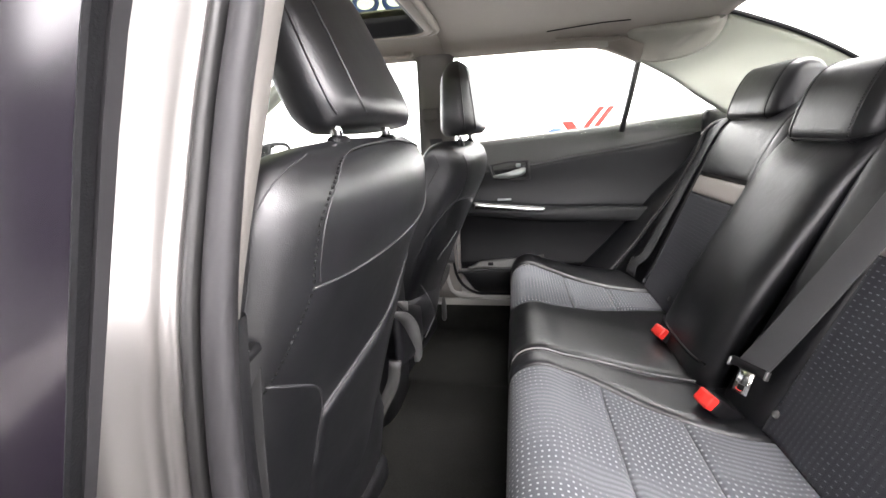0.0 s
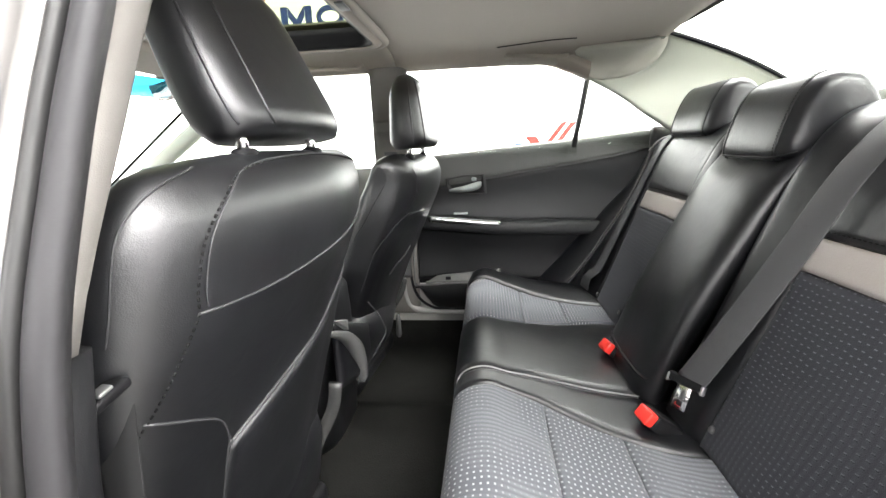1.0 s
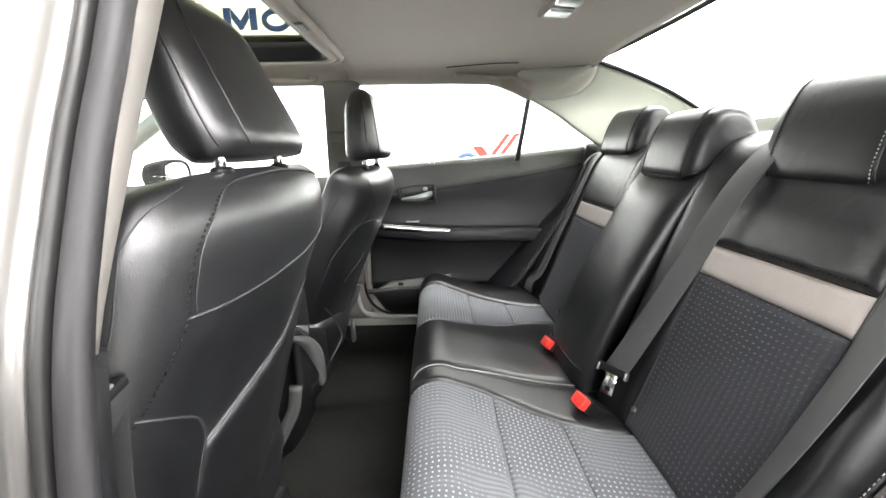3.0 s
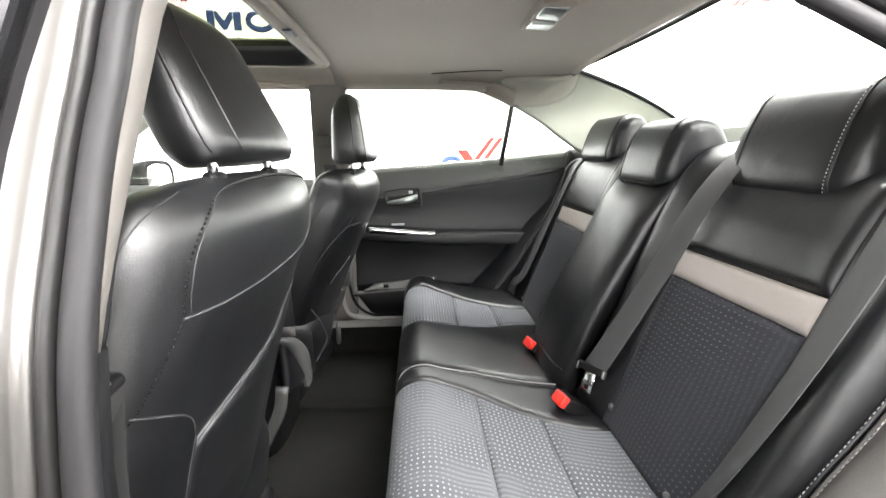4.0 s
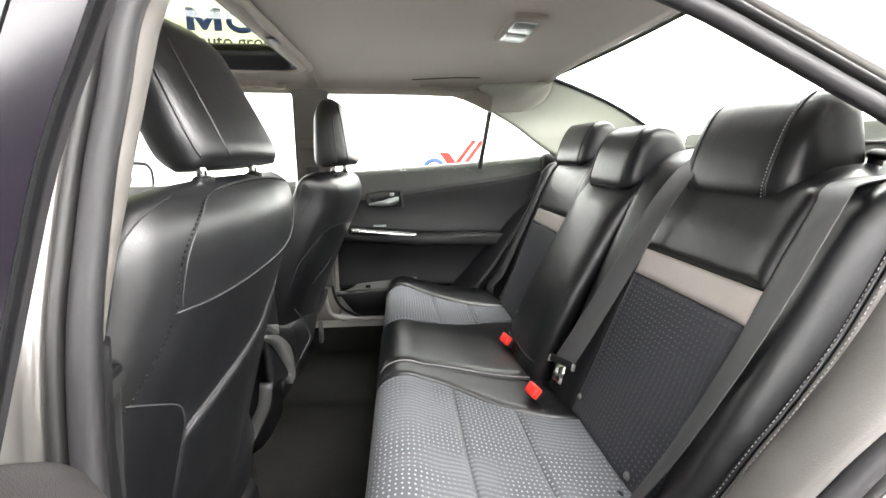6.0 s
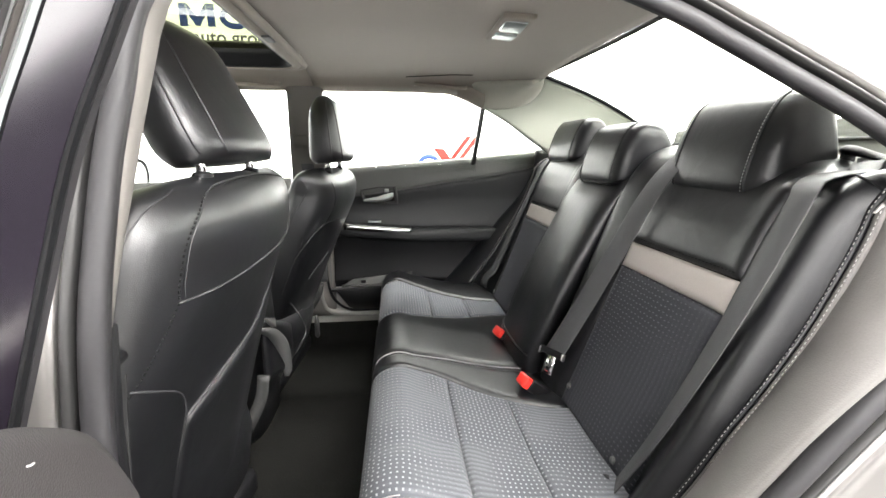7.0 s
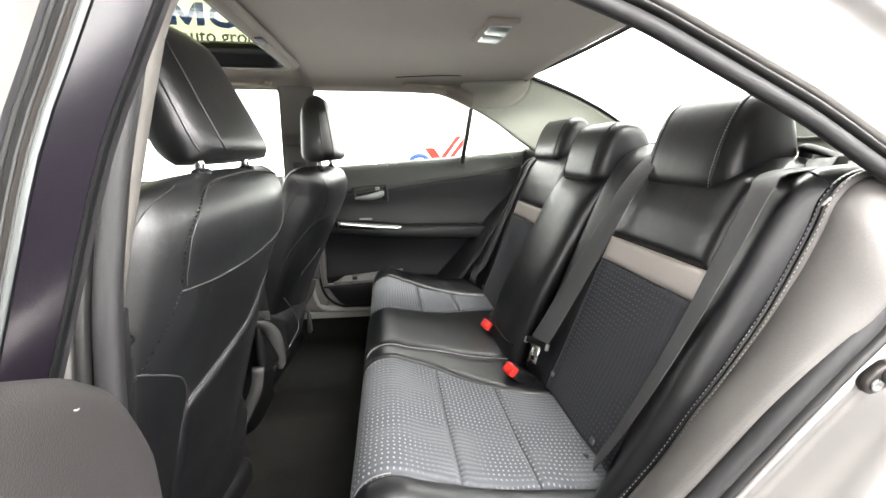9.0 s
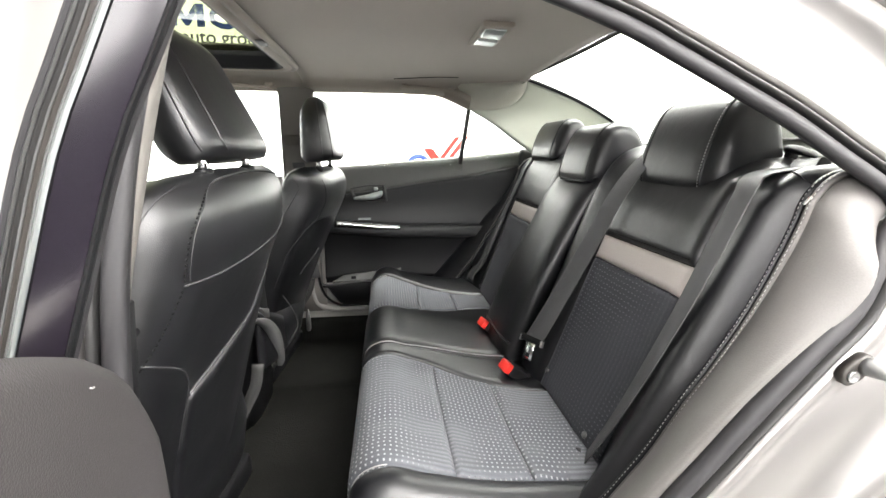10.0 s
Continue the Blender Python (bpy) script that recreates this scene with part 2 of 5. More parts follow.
def spline(pts, n, closed=False):
    """n points evenly along a Catmull-Rom curve through pts."""
    P = [Vector(p) for p in pts]
    k = len(P)
    fine = []
    spans = k if closed else k - 1
    for i in range(spans):
        if closed:
            a, b, c, d = P[(i - 1) % k], P[i], P[(i + 1) % k], P[(i + 2) % k]
        else:
            a, b, c, d = P[max(i - 1, 0)], P[i], P[i + 1], P[min(i + 2, k - 1)]
        for j in range(16):
            t = j / 16
            fine.append(0.5 * ((2 * b) + (c - a) * t + (2 * a - 5 * b + 4 * c - d) * t * t + (3 * b - a - 3 * c + d) * t ** 3))
    fine.append(P[0].copy() if closed else P[-1].copy())
    run = [0.0]
    for a, b in zip(fine, fine[1:]):
        run.append(run[-1] + (b - a).length)
    out, j = [], 0
    for i in range(n):
        s = run[-1] * i / (n if closed else n - 1)
        while j < len(run) - 2 and run[j + 1] < s:
            j += 1
        f = (s - run[j]) / max(run[j + 1] - run[j], 1e-9)
        out.append(fine[j].lerp(fine[j + 1], f))
    return out


def curve1(knots):
    """A smooth function of one number through (x, y) knots."""
    xs = [k[0] for k in knots]
    ys = [k[1] for k in knots]

    def f(x):
        if x <= xs[0]:
            return ys[0]
        if x >= xs[-1]:
            return ys[-1]
        i = next(j for j in range(len(xs) - 1) if x <= xs[j + 1])
        h = xs[i + 1] - xs[i]
        t = (x - xs[i]) / h

        def slope(j):
            if j in (0, len(xs) - 1):
                a, b = (0, 1) if j == 0 else (-2, -1)
                return (ys[b] - ys[a]) / (xs[b] - xs[a])
            return (ys[j + 1] - ys[j - 1]) / (xs[j + 1] - xs[j - 1])
        return ((1 + 2 * t) * (1 - t) ** 2 * ys[i] + t * (1 - t) ** 2 * h * slope(i)
                + t * t * (3 - 2 * t) * ys[i + 1] - t * t * (1 - t) * h * slope(i + 1))
    return f


def loft(rings, closed_ring=True, caps=True, wrap=False):
    """Joins rings of points into one skin."""
    bm = bmesh.new()
    rows = [[bm.verts.new(p) for p in r] for r in rings]
    n = len(rows[0])
    pairs = list(zip(rows, rows[1:])) + ([(rows[-1], rows[0])] if wrap else [])
    for a, b in pairs:
        for i in range(n if closed_ring else n - 1):
            j = (i + 1) % n
            bm.faces.new((a[i], a[j], b[j], b[i]))
    if caps and not wrap and closed_ring:
        bm.faces.new(rows[0])
        bm.faces.new(rows[-1])
    return bm


def tube(path, r, sides=8, closed=False):
    """A round cord along a path."""
    P = [Vector(p) for p in path]
    rings = []
    ref = None
    for i, p in enumerate(P):
        if closed:
            d = P[(i + 1) % len(P)] - P[i - 1]
        else:
            d = P[min(i + 1, len(P) - 1)] - P[max(i - 1, 0)]
        d.normalize()
        if ref is None:
            ref = d.orthogonal().normalized()
        a = (ref - d * ref.dot(d)).normalized()
        ref = a
        b = d.cross(a)
        rings.append([p + (a * math.cos(w) + b * math.sin(w)) * r for w in (2 * math.pi * k / sides for k in range(sides))])
    return loft(rings, wrap=closed)


def ribbon(path, across, width, thick):
    """A flat strap along a path; across gives the way of its width at each point."""
    P = [Vector(p) for p in path]
    rings = []
    for i, p in enumerate(P):
        d = (P[min(i + 1, len(P) - 1)] - P[max(i - 1, 0)]).normalized()
        a = Vector(across[i] if isinstance(across, list) else across)
        a = (a - d * a.dot(d)).normalized() * width / 2
        n = d.cross(a).normalized() * thick / 2
        rings.append([p - a - n * 0.4, p - a * 0.94 - n, p + a * 0.94 - n, p + a - n * 0.4, p + a + n * 0.4, p + a * 0.94 + n, p - a * 0.94 + n, p - a + n * 0.4])
    return loft(rings)


def box(cx, cy, cz, sx, sy, sz, bevel=0.004, segs=3, m=None):
    """A block with rounded edges."""
    bm = bmesh.new()
    bmesh.ops.create_cube(bm, size=1)
    for v in bm.verts:
        v.co = Vector((v.co.x * sx, v.co.y * sy, v.co.z * sz))
    if bevel:
        bmesh.ops.bevel(bm, geom=bm.edges[:], offset=bevel, segments=segs, affect="EDGES", profile=0.5)
    t = Matrix.Translation((cx, cy, cz))
    bmesh.ops.transform(bm, matrix=t @ m if m else t, verts=bm.verts)
    return bm


def sheet(fn, u0, u1, v0, v1, nu, nv, puff=0.005, depth=0.02, edge=0.012, flip=False):
    """A padded panel on the surface fn(u, v): pillowed edges, real thickness, and its own metres as UV."""
    us = [u0 + (u1 - u0) * i / nu for i in range(nu + 1)]
    vs = [v0 + (v1 - v0) * j / nv for j in range(nv + 1)]
    P = [[Vector(fn(u, v)) for v in vs] for u in us]
    lu = sum((P[i + 1][nv // 2] - P[i][nv // 2]).length for i in range(nu))
    lv = sum((P[nu // 2][j + 1] - P[nu // 2][j]).length for j in range(nv))

    def rise(d):
        return 1.0 if d >= edge else math.sqrt(max(0.0, 1 - (1 - d / edge) ** 2))
    bm = bmesh.new()
    uvl = bm.loops.layers.uv.new("UVMap")
    top, low = [], []
    for i in range(nu + 1):
        rt, rl = [], []
        for j in range(nv + 1):
            du = P[min(i + 1, nu)][j] - P[max(i - 1, 0)][j]
            dv = P[i][min(j + 1, nv)] - P[i][max(j - 1, 0)]
            n = du.cross(dv).normalized()
            if flip:
                n = -n
            a = min(i, nu - i) / nu * lu
            b = min(j, nv - j) / nv * lv
            rt.append(bm.verts.new(P[i][j] + n * puff * rise(a) * rise(b)))
            rl.append(bm.verts.new(P[i][j] - n * depth))
        top.append(rt)
        low.append(rl)

    def quad(a, b, c, d, idx):
        f = bm.faces.new((a, b, c, d))
        for loop, (i, j) in zip(f.loops, idx):
            loop[uvl].uv = (i / nu * lu, j / nv * lv)
    for i in range(nu):
        for j in range(nv):
            idx = ((i, j), (i + 1, j), (i + 1, j + 1), (i, j + 1))
            quad(top[i][j], top[i + 1][j], top[i + 1][j + 1], top[i][j + 1], idx)
            quad(low[i][j], low[i][j + 1], low[i + 1][j + 1], low[i + 1][j], idx)
    for i in range(nu):
        for j, s in ((0, 1), (nv, 0)):
            bm.faces.new((top[i][j], top[i + 1][j], low[i + 1][j], low[i][j]))
    for j in range(nv):
        for i in (0, nu):
            bm.faces.new((top[i][j], top[i][j + 1], low[i][j + 1], low[i][j]))
    return bm


def stitches(path, length=0.004, gap=0.0035, r=0.0007, lift=Vector((0, 0, 0))):
    """A run of short thread stitches along a path."""
    P = [Vector(p) for p in path]
    total = sum((b - a).length for a, b in zip(P, P[1:]))
    n = max(2, int(total / (length + gap)))
    Q = spline(P, 2 * n + 1)
    bm = bmesh.new()
    for i in range(n):
        a, b = Q[2 * i] + lift, Q[2 * i + 1] + lift
        d = (b - a).normalized()
        x = d.orthogonal().normalized() * r
        y = d.cross(x)
        rings = [[bm.verts.new(p + w) for w in (x, y, -x, -y)] for p in (a, a.lerp(b, 0.5) + x * 0.0, b)]
        for s, t in zip(rings, rings[1:]):
            for k in range(4):
                bm.faces.new((s[k], s[(k + 1) % 4], t[(k + 1) % 4], t[k]))
        bm.faces.new(rings[0])
        bm.faces.new(rings[-1])
    return bm


def oval(cx, cy, z, a, b, p=2.6, n=64, tilt=0.0):
    """A squared oval ring in plan: half-depth a, half-width b."""
    pts = []
    for k in range(n):
        w = 2 * math.pi * k / n
        c, s = math.cos(w), math.sin(w)
        x = a * math.copysign(abs(c) ** (2 / p), c)
        y = b * math.copysign(abs(s) ** (2 / p), s)
        pts.append(Vector((cx + x, cy + y, z + tilt * x)))
    return pts


# ---- the booth ----
def slab(name, cx, cy, cz, sx, sy, sz, mat, label, cat):
    ob = part(name, box(cx, cy, cz, sx, sy, sz, 0), mat, smooth=False)
    return tagged(ob, label, cat, kind="structure")


slab("floor", 0.3, -0.6, -0.05, 11, 7.4, 0.1, FLOOR_PAINT, "mid grey painted floor of the photo booth", "floor")
# The north and east walls emit light of their own.
slab("wall_north", 0.3, 3.06, 1.8, 11, 0.12, 3.6, GLOWING_WALL, "white booth wall with printed signs, glowing to light the car", "wall")
# Unseen wall, added dark so that glossy parts mirror little light.
slab("wall_south", 0.3, -4.26, 0.9, 11, 0.12, 1.8, SIGN_GREY, "unseen lower booth wall, dark grey to dim reflections", "wall")
slab("wall_south_upper", 0.3, -4.26, 2.7, 11, 0.12, 1.8, BOOTH_PAINT, "white upper booth wall carrying light panels", "wall")
# Unseen west wall, greyed to dim what the door post mirrors.
slab("wall_west", -5.16, -0.6, 1.8, 0.12, 7.2, 3.6, SHADE_PAINT, "unseen booth wall, mid grey to dim reflections", "wall")
slab("wall_east", 5.76, -0.6, 1.8, 0.12, 7.2, 3.6, GLOWING_EAST_WALL, "plain white booth wall, glowing to light the car", "wall")
slab("ceiling", 0.3, -0.6, 3.66, 11, 7.4, 0.1, CEILING_PAINT, "white booth ceiling with rows of light panels", "ceiling")


def light_panel(m, luminous, label, group):
    """A long light: a shallow white tray with a luminous diffuser."""
    lamp = thing("light_panel", label, "light panel", group=group)
    part("tray", box(0, 0, 0.015, 2.7, 0.80, 0.03, 0.004), BOOTH_PAINT, lamp)
    part("diffuser", box(0, 0, -0.005, 2.6, 0.70, 0.014, 0.004), luminous, lamp, "luminous diffuser")
    lamp.matrix_basis = m


# Unseen overhead lights, added towards the rear to brighten the seat backs.
for x in (1.6, 4.3):
    for y in (-2.3, 1.6):
        light_panel(pose(x, y, 3.58), LAMP, "unseen ceiling light panel added to light the cabin", "ceiling lights")
for x in (-2.7, 0.3, 3.3):
    light_panel(pose(x, -4.17, 2.26, 90), KEY_LAMP, "long white light panel on the booth wall", "wall lights")


def flat_shape(pts, y, thick):
    """A flat sign piece from an outline in x, z."""
    bm = bmesh.new()
    a = [bm.verts.new((x, y, z)) for x, z in pts]
    b = [bm.verts.new((x, y - thick, z)) for x, z in pts]
    bm.faces.new(a)
    bm.faces.new(b)
    for i in range(len(pts)):
        j = (i + 1) % len(pts)
        bm.faces.new((a[i], a[j], b[j], b[i]))
    return bm


def ring_shape(cx, cz, rx, rz, wide, y, thick):
    n = 40
    rings = []
    for k in range(n):
        w = 2 * math.pi * k / n
        c, s = math.cos(w), math.sin(w)
        rings.append([Vector((cx + c * (rx + o), y - d, cz + s * (rz + o))) for o, d in ((0, 0), (0, thick), (-wide, thick), (-wide, 0))])
    return loft(rings, wrap=True)


def wall_sign(x0, z0):
    sign = thing("wall_sign", "blue and red company sign printed on the white wall", "sign", group="wall signs")
    y = 2.999

    def bar(dx, dz, w, h, lean, mat, name):
        part(name, flat_shape([(x0 + dx, z0 + dz), (x0 + dx + w, z0 + dz), (x0 + dx + w + lean, z0 + dz + h), (x0 + dx + lean, z0 + dz + h)], y, 0.004), mat, sign, smooth=False)
    part("ring", ring_shape(x0 - 0.51, z0 + 0.105, 0.115, 0.105, 0.045, y, 0.004), SIGN_BLUE, sign)
    bar(-0.24, -0.06, 0.10, 0.32, -0.23, SIGN_RED, "stroke")
    bar(-0.52, -0.10, 0.055, 0.47, 0.36, SIGN_RED, "stroke")
    bar(-0.44, -0.10, 0.055, 0.47, 0.36, SIGN_RED, "stroke")
    bar(0.0, 0.0, 0.062, 0.175, 0, SIGN_BLUE, "upright")
    bar(0.218, 0.0, 0.062, 0.175, 0, SIGN_BLUE, "upright")
    part("chevron", flat_shape([(x0 + 0.066, z0 + 0.175), (x0 + 0.140, z0 + 0.075), (x0 + 0.214, z0 + 0.175), (x0 + 0.214, z0 + 0.095), (x0 + 0.155, z0 + 0.005), (x0 + 0.125, z0 + 0.005), (x0 + 0.066, z0 + 0.095)], y, 0.004), SIGN_BLUE, sign, smooth=False)
    for k in range(2):
        part("ring", ring_shape(x0 + 0.441 + 0.27 * k, z0 + 0.078, 0.124, 0.092, 0.045, y, 0.004), SIGN_BLUE, sign)
    # the small second line
    text = bpy.data.curves.new("lettering", "FONT")
    text.body = "auto group"
    text.size = 0.150
    text.offset = 0.002
    text.extrude = 0.002
    writer = bpy.data.objects.new("lettering", text)
    scene.collection.objects.link(writer)
    bpy.context.view_layer.update()
    bm = bmesh.new()
    bm.from_mesh(bpy.data.meshes.new_from_object(writer.evaluated_get(bpy.context.evaluated_depsgraph_get())))
    bpy.data.objects.remove(writer)
    bmesh.ops.transform(bm, matrix=pose(x0 + 0.085, y - 0.003, z0 - 0.128, 90), verts=bm.verts)
    part("lettering", bm, SIGN_GREY, sign, "small grey words", smooth=False)
    return sign


wall_sign(1.06, 0.88)
wall_sign(-1.511, 2.128)
wall_sign(3.55, 2.47)

# ---- the car's shell ----
body = thing("car_body", "champagne silver sedan body seen through its open rear door", "car body")


def side_y(z):
    """Half-width of the door opening at a height."""
    return curve1([(0.40, 0.705), (0.80, 0.70), (0.96, 0.678), (1.09, 0.632), (1.25, 0.576), (1.33, 0.545)])(z)


OPENING = [(0.006, 0.60), (0.009, 0.80), (0.011, 0.96), (0.0115, 1.02), (0.013, 1.09), (0.020, 1.155), (0.031, 1.235), (0.074, 1.297), (0.17, 1.325), (0.30, 1.313),
           (0.413, 1.282), (0.524, 1.241), (0.591, 1.207), (0.658, 1.171), (0.727, 1.133), (0.795, 1.087), (0.842, 1.055), (0.852, 1.034), (0.823, 1.006), (0.803, 0.971), (0.775, 0.930),
           (0.729, 0.890), (0.669, 0.831), (0.604, 0.756), (0.568, 0.714), (0.50, 0.63), (0.43, 0.53), (0.36, 0.46), (0.24, 0.43), (0.07, 0.43), (0.012, 0.48)]
RING2 = [Vector((p.x, p.y)) for p in spline([(x, z, 0) for x, z in OPENING], 180, closed=True)]


def opening_ring(out, dy, side=-1):
    """The door opening, grown by out in its own plane and moved dy outboard."""
    pts = []
    n = len(RING2)
    for i, p in enumerate(RING2):
        d = (RING2[(i + 2) % n] - RING2[i - 2]).normalized()
        q = p + Vector((-d.y, d.x)) * out
        pts.append(Vector((q.x, side * (side_y(q.y) + dy), q.y)))
    return pts


def opening_band(name, rows, mat, side=-1, label="", parent=body):
    rings = [opening_ring(o, d, side) for o, d in rows]
    return part(name, loft(rings, wrap=True), mat, parent, label)


def strip_profile(o0, o1, d0, h, n=6, base=0.0):
    """Rows of a rounded strip between two offsets, h proud."""
    rows = [(o0 + (o1 - o0) * k / n, d0 + h * math.sin(math.pi * k / n) ** 0.6) for k in range(n + 1)]
    return rows + [(o1, d0 - 0.01 - base), (o0, d0 - 0.01 - base)]


for side in (-1,):
    opening_band("weatherstrip", strip_profile(0.0, 0.020, 0.004, 0.006), RUBBER, side, "grey rubber door seal")
    opening_band("weatherstrip", strip_profile(0.0205, 0.033, 0.000, 0.012), RUBBER_DARK, side, "grey rubber door seal")
opening_band("door_jamb", [(0.033, 0.002), (0.036, 0.010), (0.044, 0.012), (0.048, 0.009), (0.062, 0.011), (0.072, 0.016), (0.095, 0.018), (0.125, 0.022), (0.140, 0.036), (0.152, 0.044), (0.165, 0.046), (0.165, 0.0), (0.033, -0.02)],
             PAINT, -1, "champagne painted door jamb")
# outer flank behind the opening, and the roof skin over the rail
opening_band("side_panel", [(0.166, 0.047), (0.175, 0.052), (0.22, 0.05), (0.29, 0.03), (0.29, -0.01), (0.166, 0.01)], PAINT, -1)
part("roof_skin", sheet(lambda u, v: (u, v, 1.455 - 0.09 * (abs(v) / 0.56) ** 3 - 0.05 * max(0, u - 0.2) ** 2), -0.05 - 0.0, 0.74, -0.56, 0.56, 16, 16, 0, 0.006, flip=False), PAINT, body)
part("roof_skin", sheet(lambda u, v: (u, v, 1.455 - 0.09 * (abs(v) / 0.56) ** 3), -0.75, -0.56, -0.56, 0.56, 6, 16, 0, 0.006), PAINT, body)
for s in (-1, 1):
    part("roof_skin", sheet(lambda u, v: (u, s * v, 1.455 - 0.09 * (v / 0.56) ** 3), -0.56, -0.05, 0.38, 0.56, 10, 8, 0, 0.006), PAINT, body)

# striker on the rear jamb
striker = thing("door_striker", "grey steel door striker bolted to the jamb", "striker")
SX, SY, SZ = 0.770, -0.712, 0.866
LIE = pose(SX, SY, SZ) @ pose(0, 0, 0, 90, 0, 0) @ pose(0, 0, 0, 0, 0, 38)


def disc(name, x, y, rows, p, mat):
    """Rings stacked outboard from the jamb: (height, half-length, half-width)."""
    part(name, loft([oval(x, y, h, a, b, p, 28) for h, a, b in rows]), mat, striker).matrix_basis = LIE


disc("base_plate", 0, 0, ((-0.006, 0.022, 0.013), (0.002, 0.022, 0.013), (0.004, 0.020, 0.011)), 2.6, STEEL)
disc("screw", -0.010, 0, ((0.004, 0.0075, 0.0075), (0.0065, 0.0068, 0.0068), (0.0066, 0.004, 0.004), (0.0045, 0.0035, 0.0035)), 2.0, SATIN_DARK)
disc("pin", 0.009, 0, ((0.004, 0.0105, 0.0105), (0.010, 0.0098, 0.0098), (0.022, 0.0072, 0.0072), (0.027, 0.0055, 0.0055), (0.029, 0.003, 0.003)), 2.0, SATIN_DARK)

# headliner, in one ceiling of its own, with the sunroof left open
SUN_X0, SUN_X1, SUN_Y = -0.52, -0.055, 0.35


def lining(x, y):
    z = 1.366 - 0.030 * (abs(y) / 0.5) ** 4 - 0.012 * max(0, x - 0.3) / 0.4
    if abs(y) > 0.47:
        z -= 0.9 * (abs(y) - 0.47) ** 1.3
    return z


bm_all = bmesh.new()
for x0, x1, y0, y1, nx, ny in ((SUN_X1 + 0.03, 0.735, -0.525, 0.525, 26, 40), (-0.73, SUN_X0 - 0.03, -0.525, 0.525, 10, 40), (SUN_X0 - 0.03, SUN_X1 + 0.03, SUN_Y + 0.04, 0.525, 14, 10), (SUN_X0 - 0.03, SUN_X1 + 0.03, -0.525, -SUN_Y - 0.04, 14, 10)):
    b2 = sheet(lambda u, v: (u, v, lining(u, v)), x0, x1, y0, y1, nx, ny, 0, 0.012, flip=True)
    tmp = bpy.data.meshes.new("tmp")
    b2.to_mesh(tmp)
    b2.free()
    bm_all.from_mesh(tmp)
    bpy.data.meshes.remove(tmp)
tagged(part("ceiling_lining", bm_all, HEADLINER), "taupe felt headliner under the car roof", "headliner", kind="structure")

part("liner_gap", tube([(x, y, lining(x, y) - 0.0005) for x, y in ((0.284, 0.446), (0.359, 0.426), (0.431, 0.405), (0.497, 0.397))], 0.0018, 6), DARK_PLASTIC, body, "dark gap in the headliner")
sunroof = thing("sunroof", "open-shaded glass sunroof with beige trim surround", "sunroof")


def rect_ring(x0, x1, y, z, r, n=8):
    pts = []
    for cx, cy, w0 in ((x1 - r, y - r, 0), (x0 + r, y - r, 90), (x0 + r, -y + r, 180), (x1 - r, -y + r, 270)):
        for k in range(n + 1):
            w = radians(w0 + 90 * k / n)
            pts.append(Vector((cx + r * math.cos(w), cy + r * math.sin(w), z)))
    return pts


rows = []
for o, dz in ((0.048, 0.003), (0.046, -0.001), (0.036, -0.002), (0.034, 0.001), (0.030, 0.001), (0.028, -0.003), (0.012, -0.004), (0.008, -0.001), (0.008, 0.004), (0.012, 0.006), (0.03, 0.012), (0.048, 0.012)):
    rows.append(rect_ring(SUN_X0 - o, SUN_X1 + o, SUN_Y + o + 0.012, 1.352 + dz, 0.05 + o * 0.6))
part("surround", loft(rows, wrap=True), HEADLINER, sunroof, "beige trim ring")
part("well", loft([rect_ring(SUN_X0 - o, SUN_X1 + o, SUN_Y + o + 0.012, z, 0.05) for o, z in ((0.007, 1.352), (-0.004, 1.358), (-0.004, 1.380), (-0.012, 1.384), (-0.014, 1.400), (0.03, 1.405), (0.03, 1.368))], wrap=True), DARK_PLASTIC, sunroof, "black inner frame")
part("pane", loft([rect_ring(SUN_X0 - 0.02, SUN_X1 + 0.02, SUN_Y + 0.03, z, 0.05) for z in (1.404, 1.408)]), SUNROOF_GLASS, sunroof, "tinted glass").visible_shadow = False
part("latch", box(SUN_X1 + 0.030, 0.012, 1.3475, 0.018, 0.050, 0.005, 0.002), GREY_PLASTIC, sunroof, "dark shade pull")

dome = thing("dome_light", "twin-lens dome light set in the headliner", "lamp")
part("housing", box(0.486, -0.094, lining(0.49, 0.09) - 0.004, 0.066, 0.168, 0.012, 0.005), HEADLINER, dome)
for k in (-1, 1):
    part("lens", box(0.484, -0.094 + 0.038 * k, lining(0.49, 0.09) - 0.0105, 0.046, 0.054, 0.008, 0.003, 3, pose(0, 0, 0, 4 * k, 5, 0)), SATIN, dome, "silvered clear lens")

# rear screen, its shelf and the rear pillars
def back_edge(v):
    """The rear screen's side edge from roof (0) to shelf (1)."""
    return (0.725 + 0.62 * v, 0.40 + 0.14 * v, 1.352 - 0.27 * v + 0.035 * math.sin(math.pi * v))


def screen(u, v):
    x, y, z = back_edge(v)
    c = 2 * u - 1
    return (x + 0.045 * (1 - c * c), (y if c > 0 else y + 0.16) * c, z + 0.012 * (1 - c * c))


pane = part("rear_screen", sheet(screen, 0, 1, 0.0, 1, 20, 14, 0, 0.004), CLEAR)
tagged(pane, "clear sloping rear window glass", "window", kind="structure").visible_shadow = False
part("screen_border", tube([screen(u / 20, 0.0) for u in range(21)], 0.006), DARK_PLASTIC, body)
for s in (1.0,):
    part("screen_border", tube([screen(s, v / 20) for v in range(21)], 0.006), DARK_PLASTIC, body)
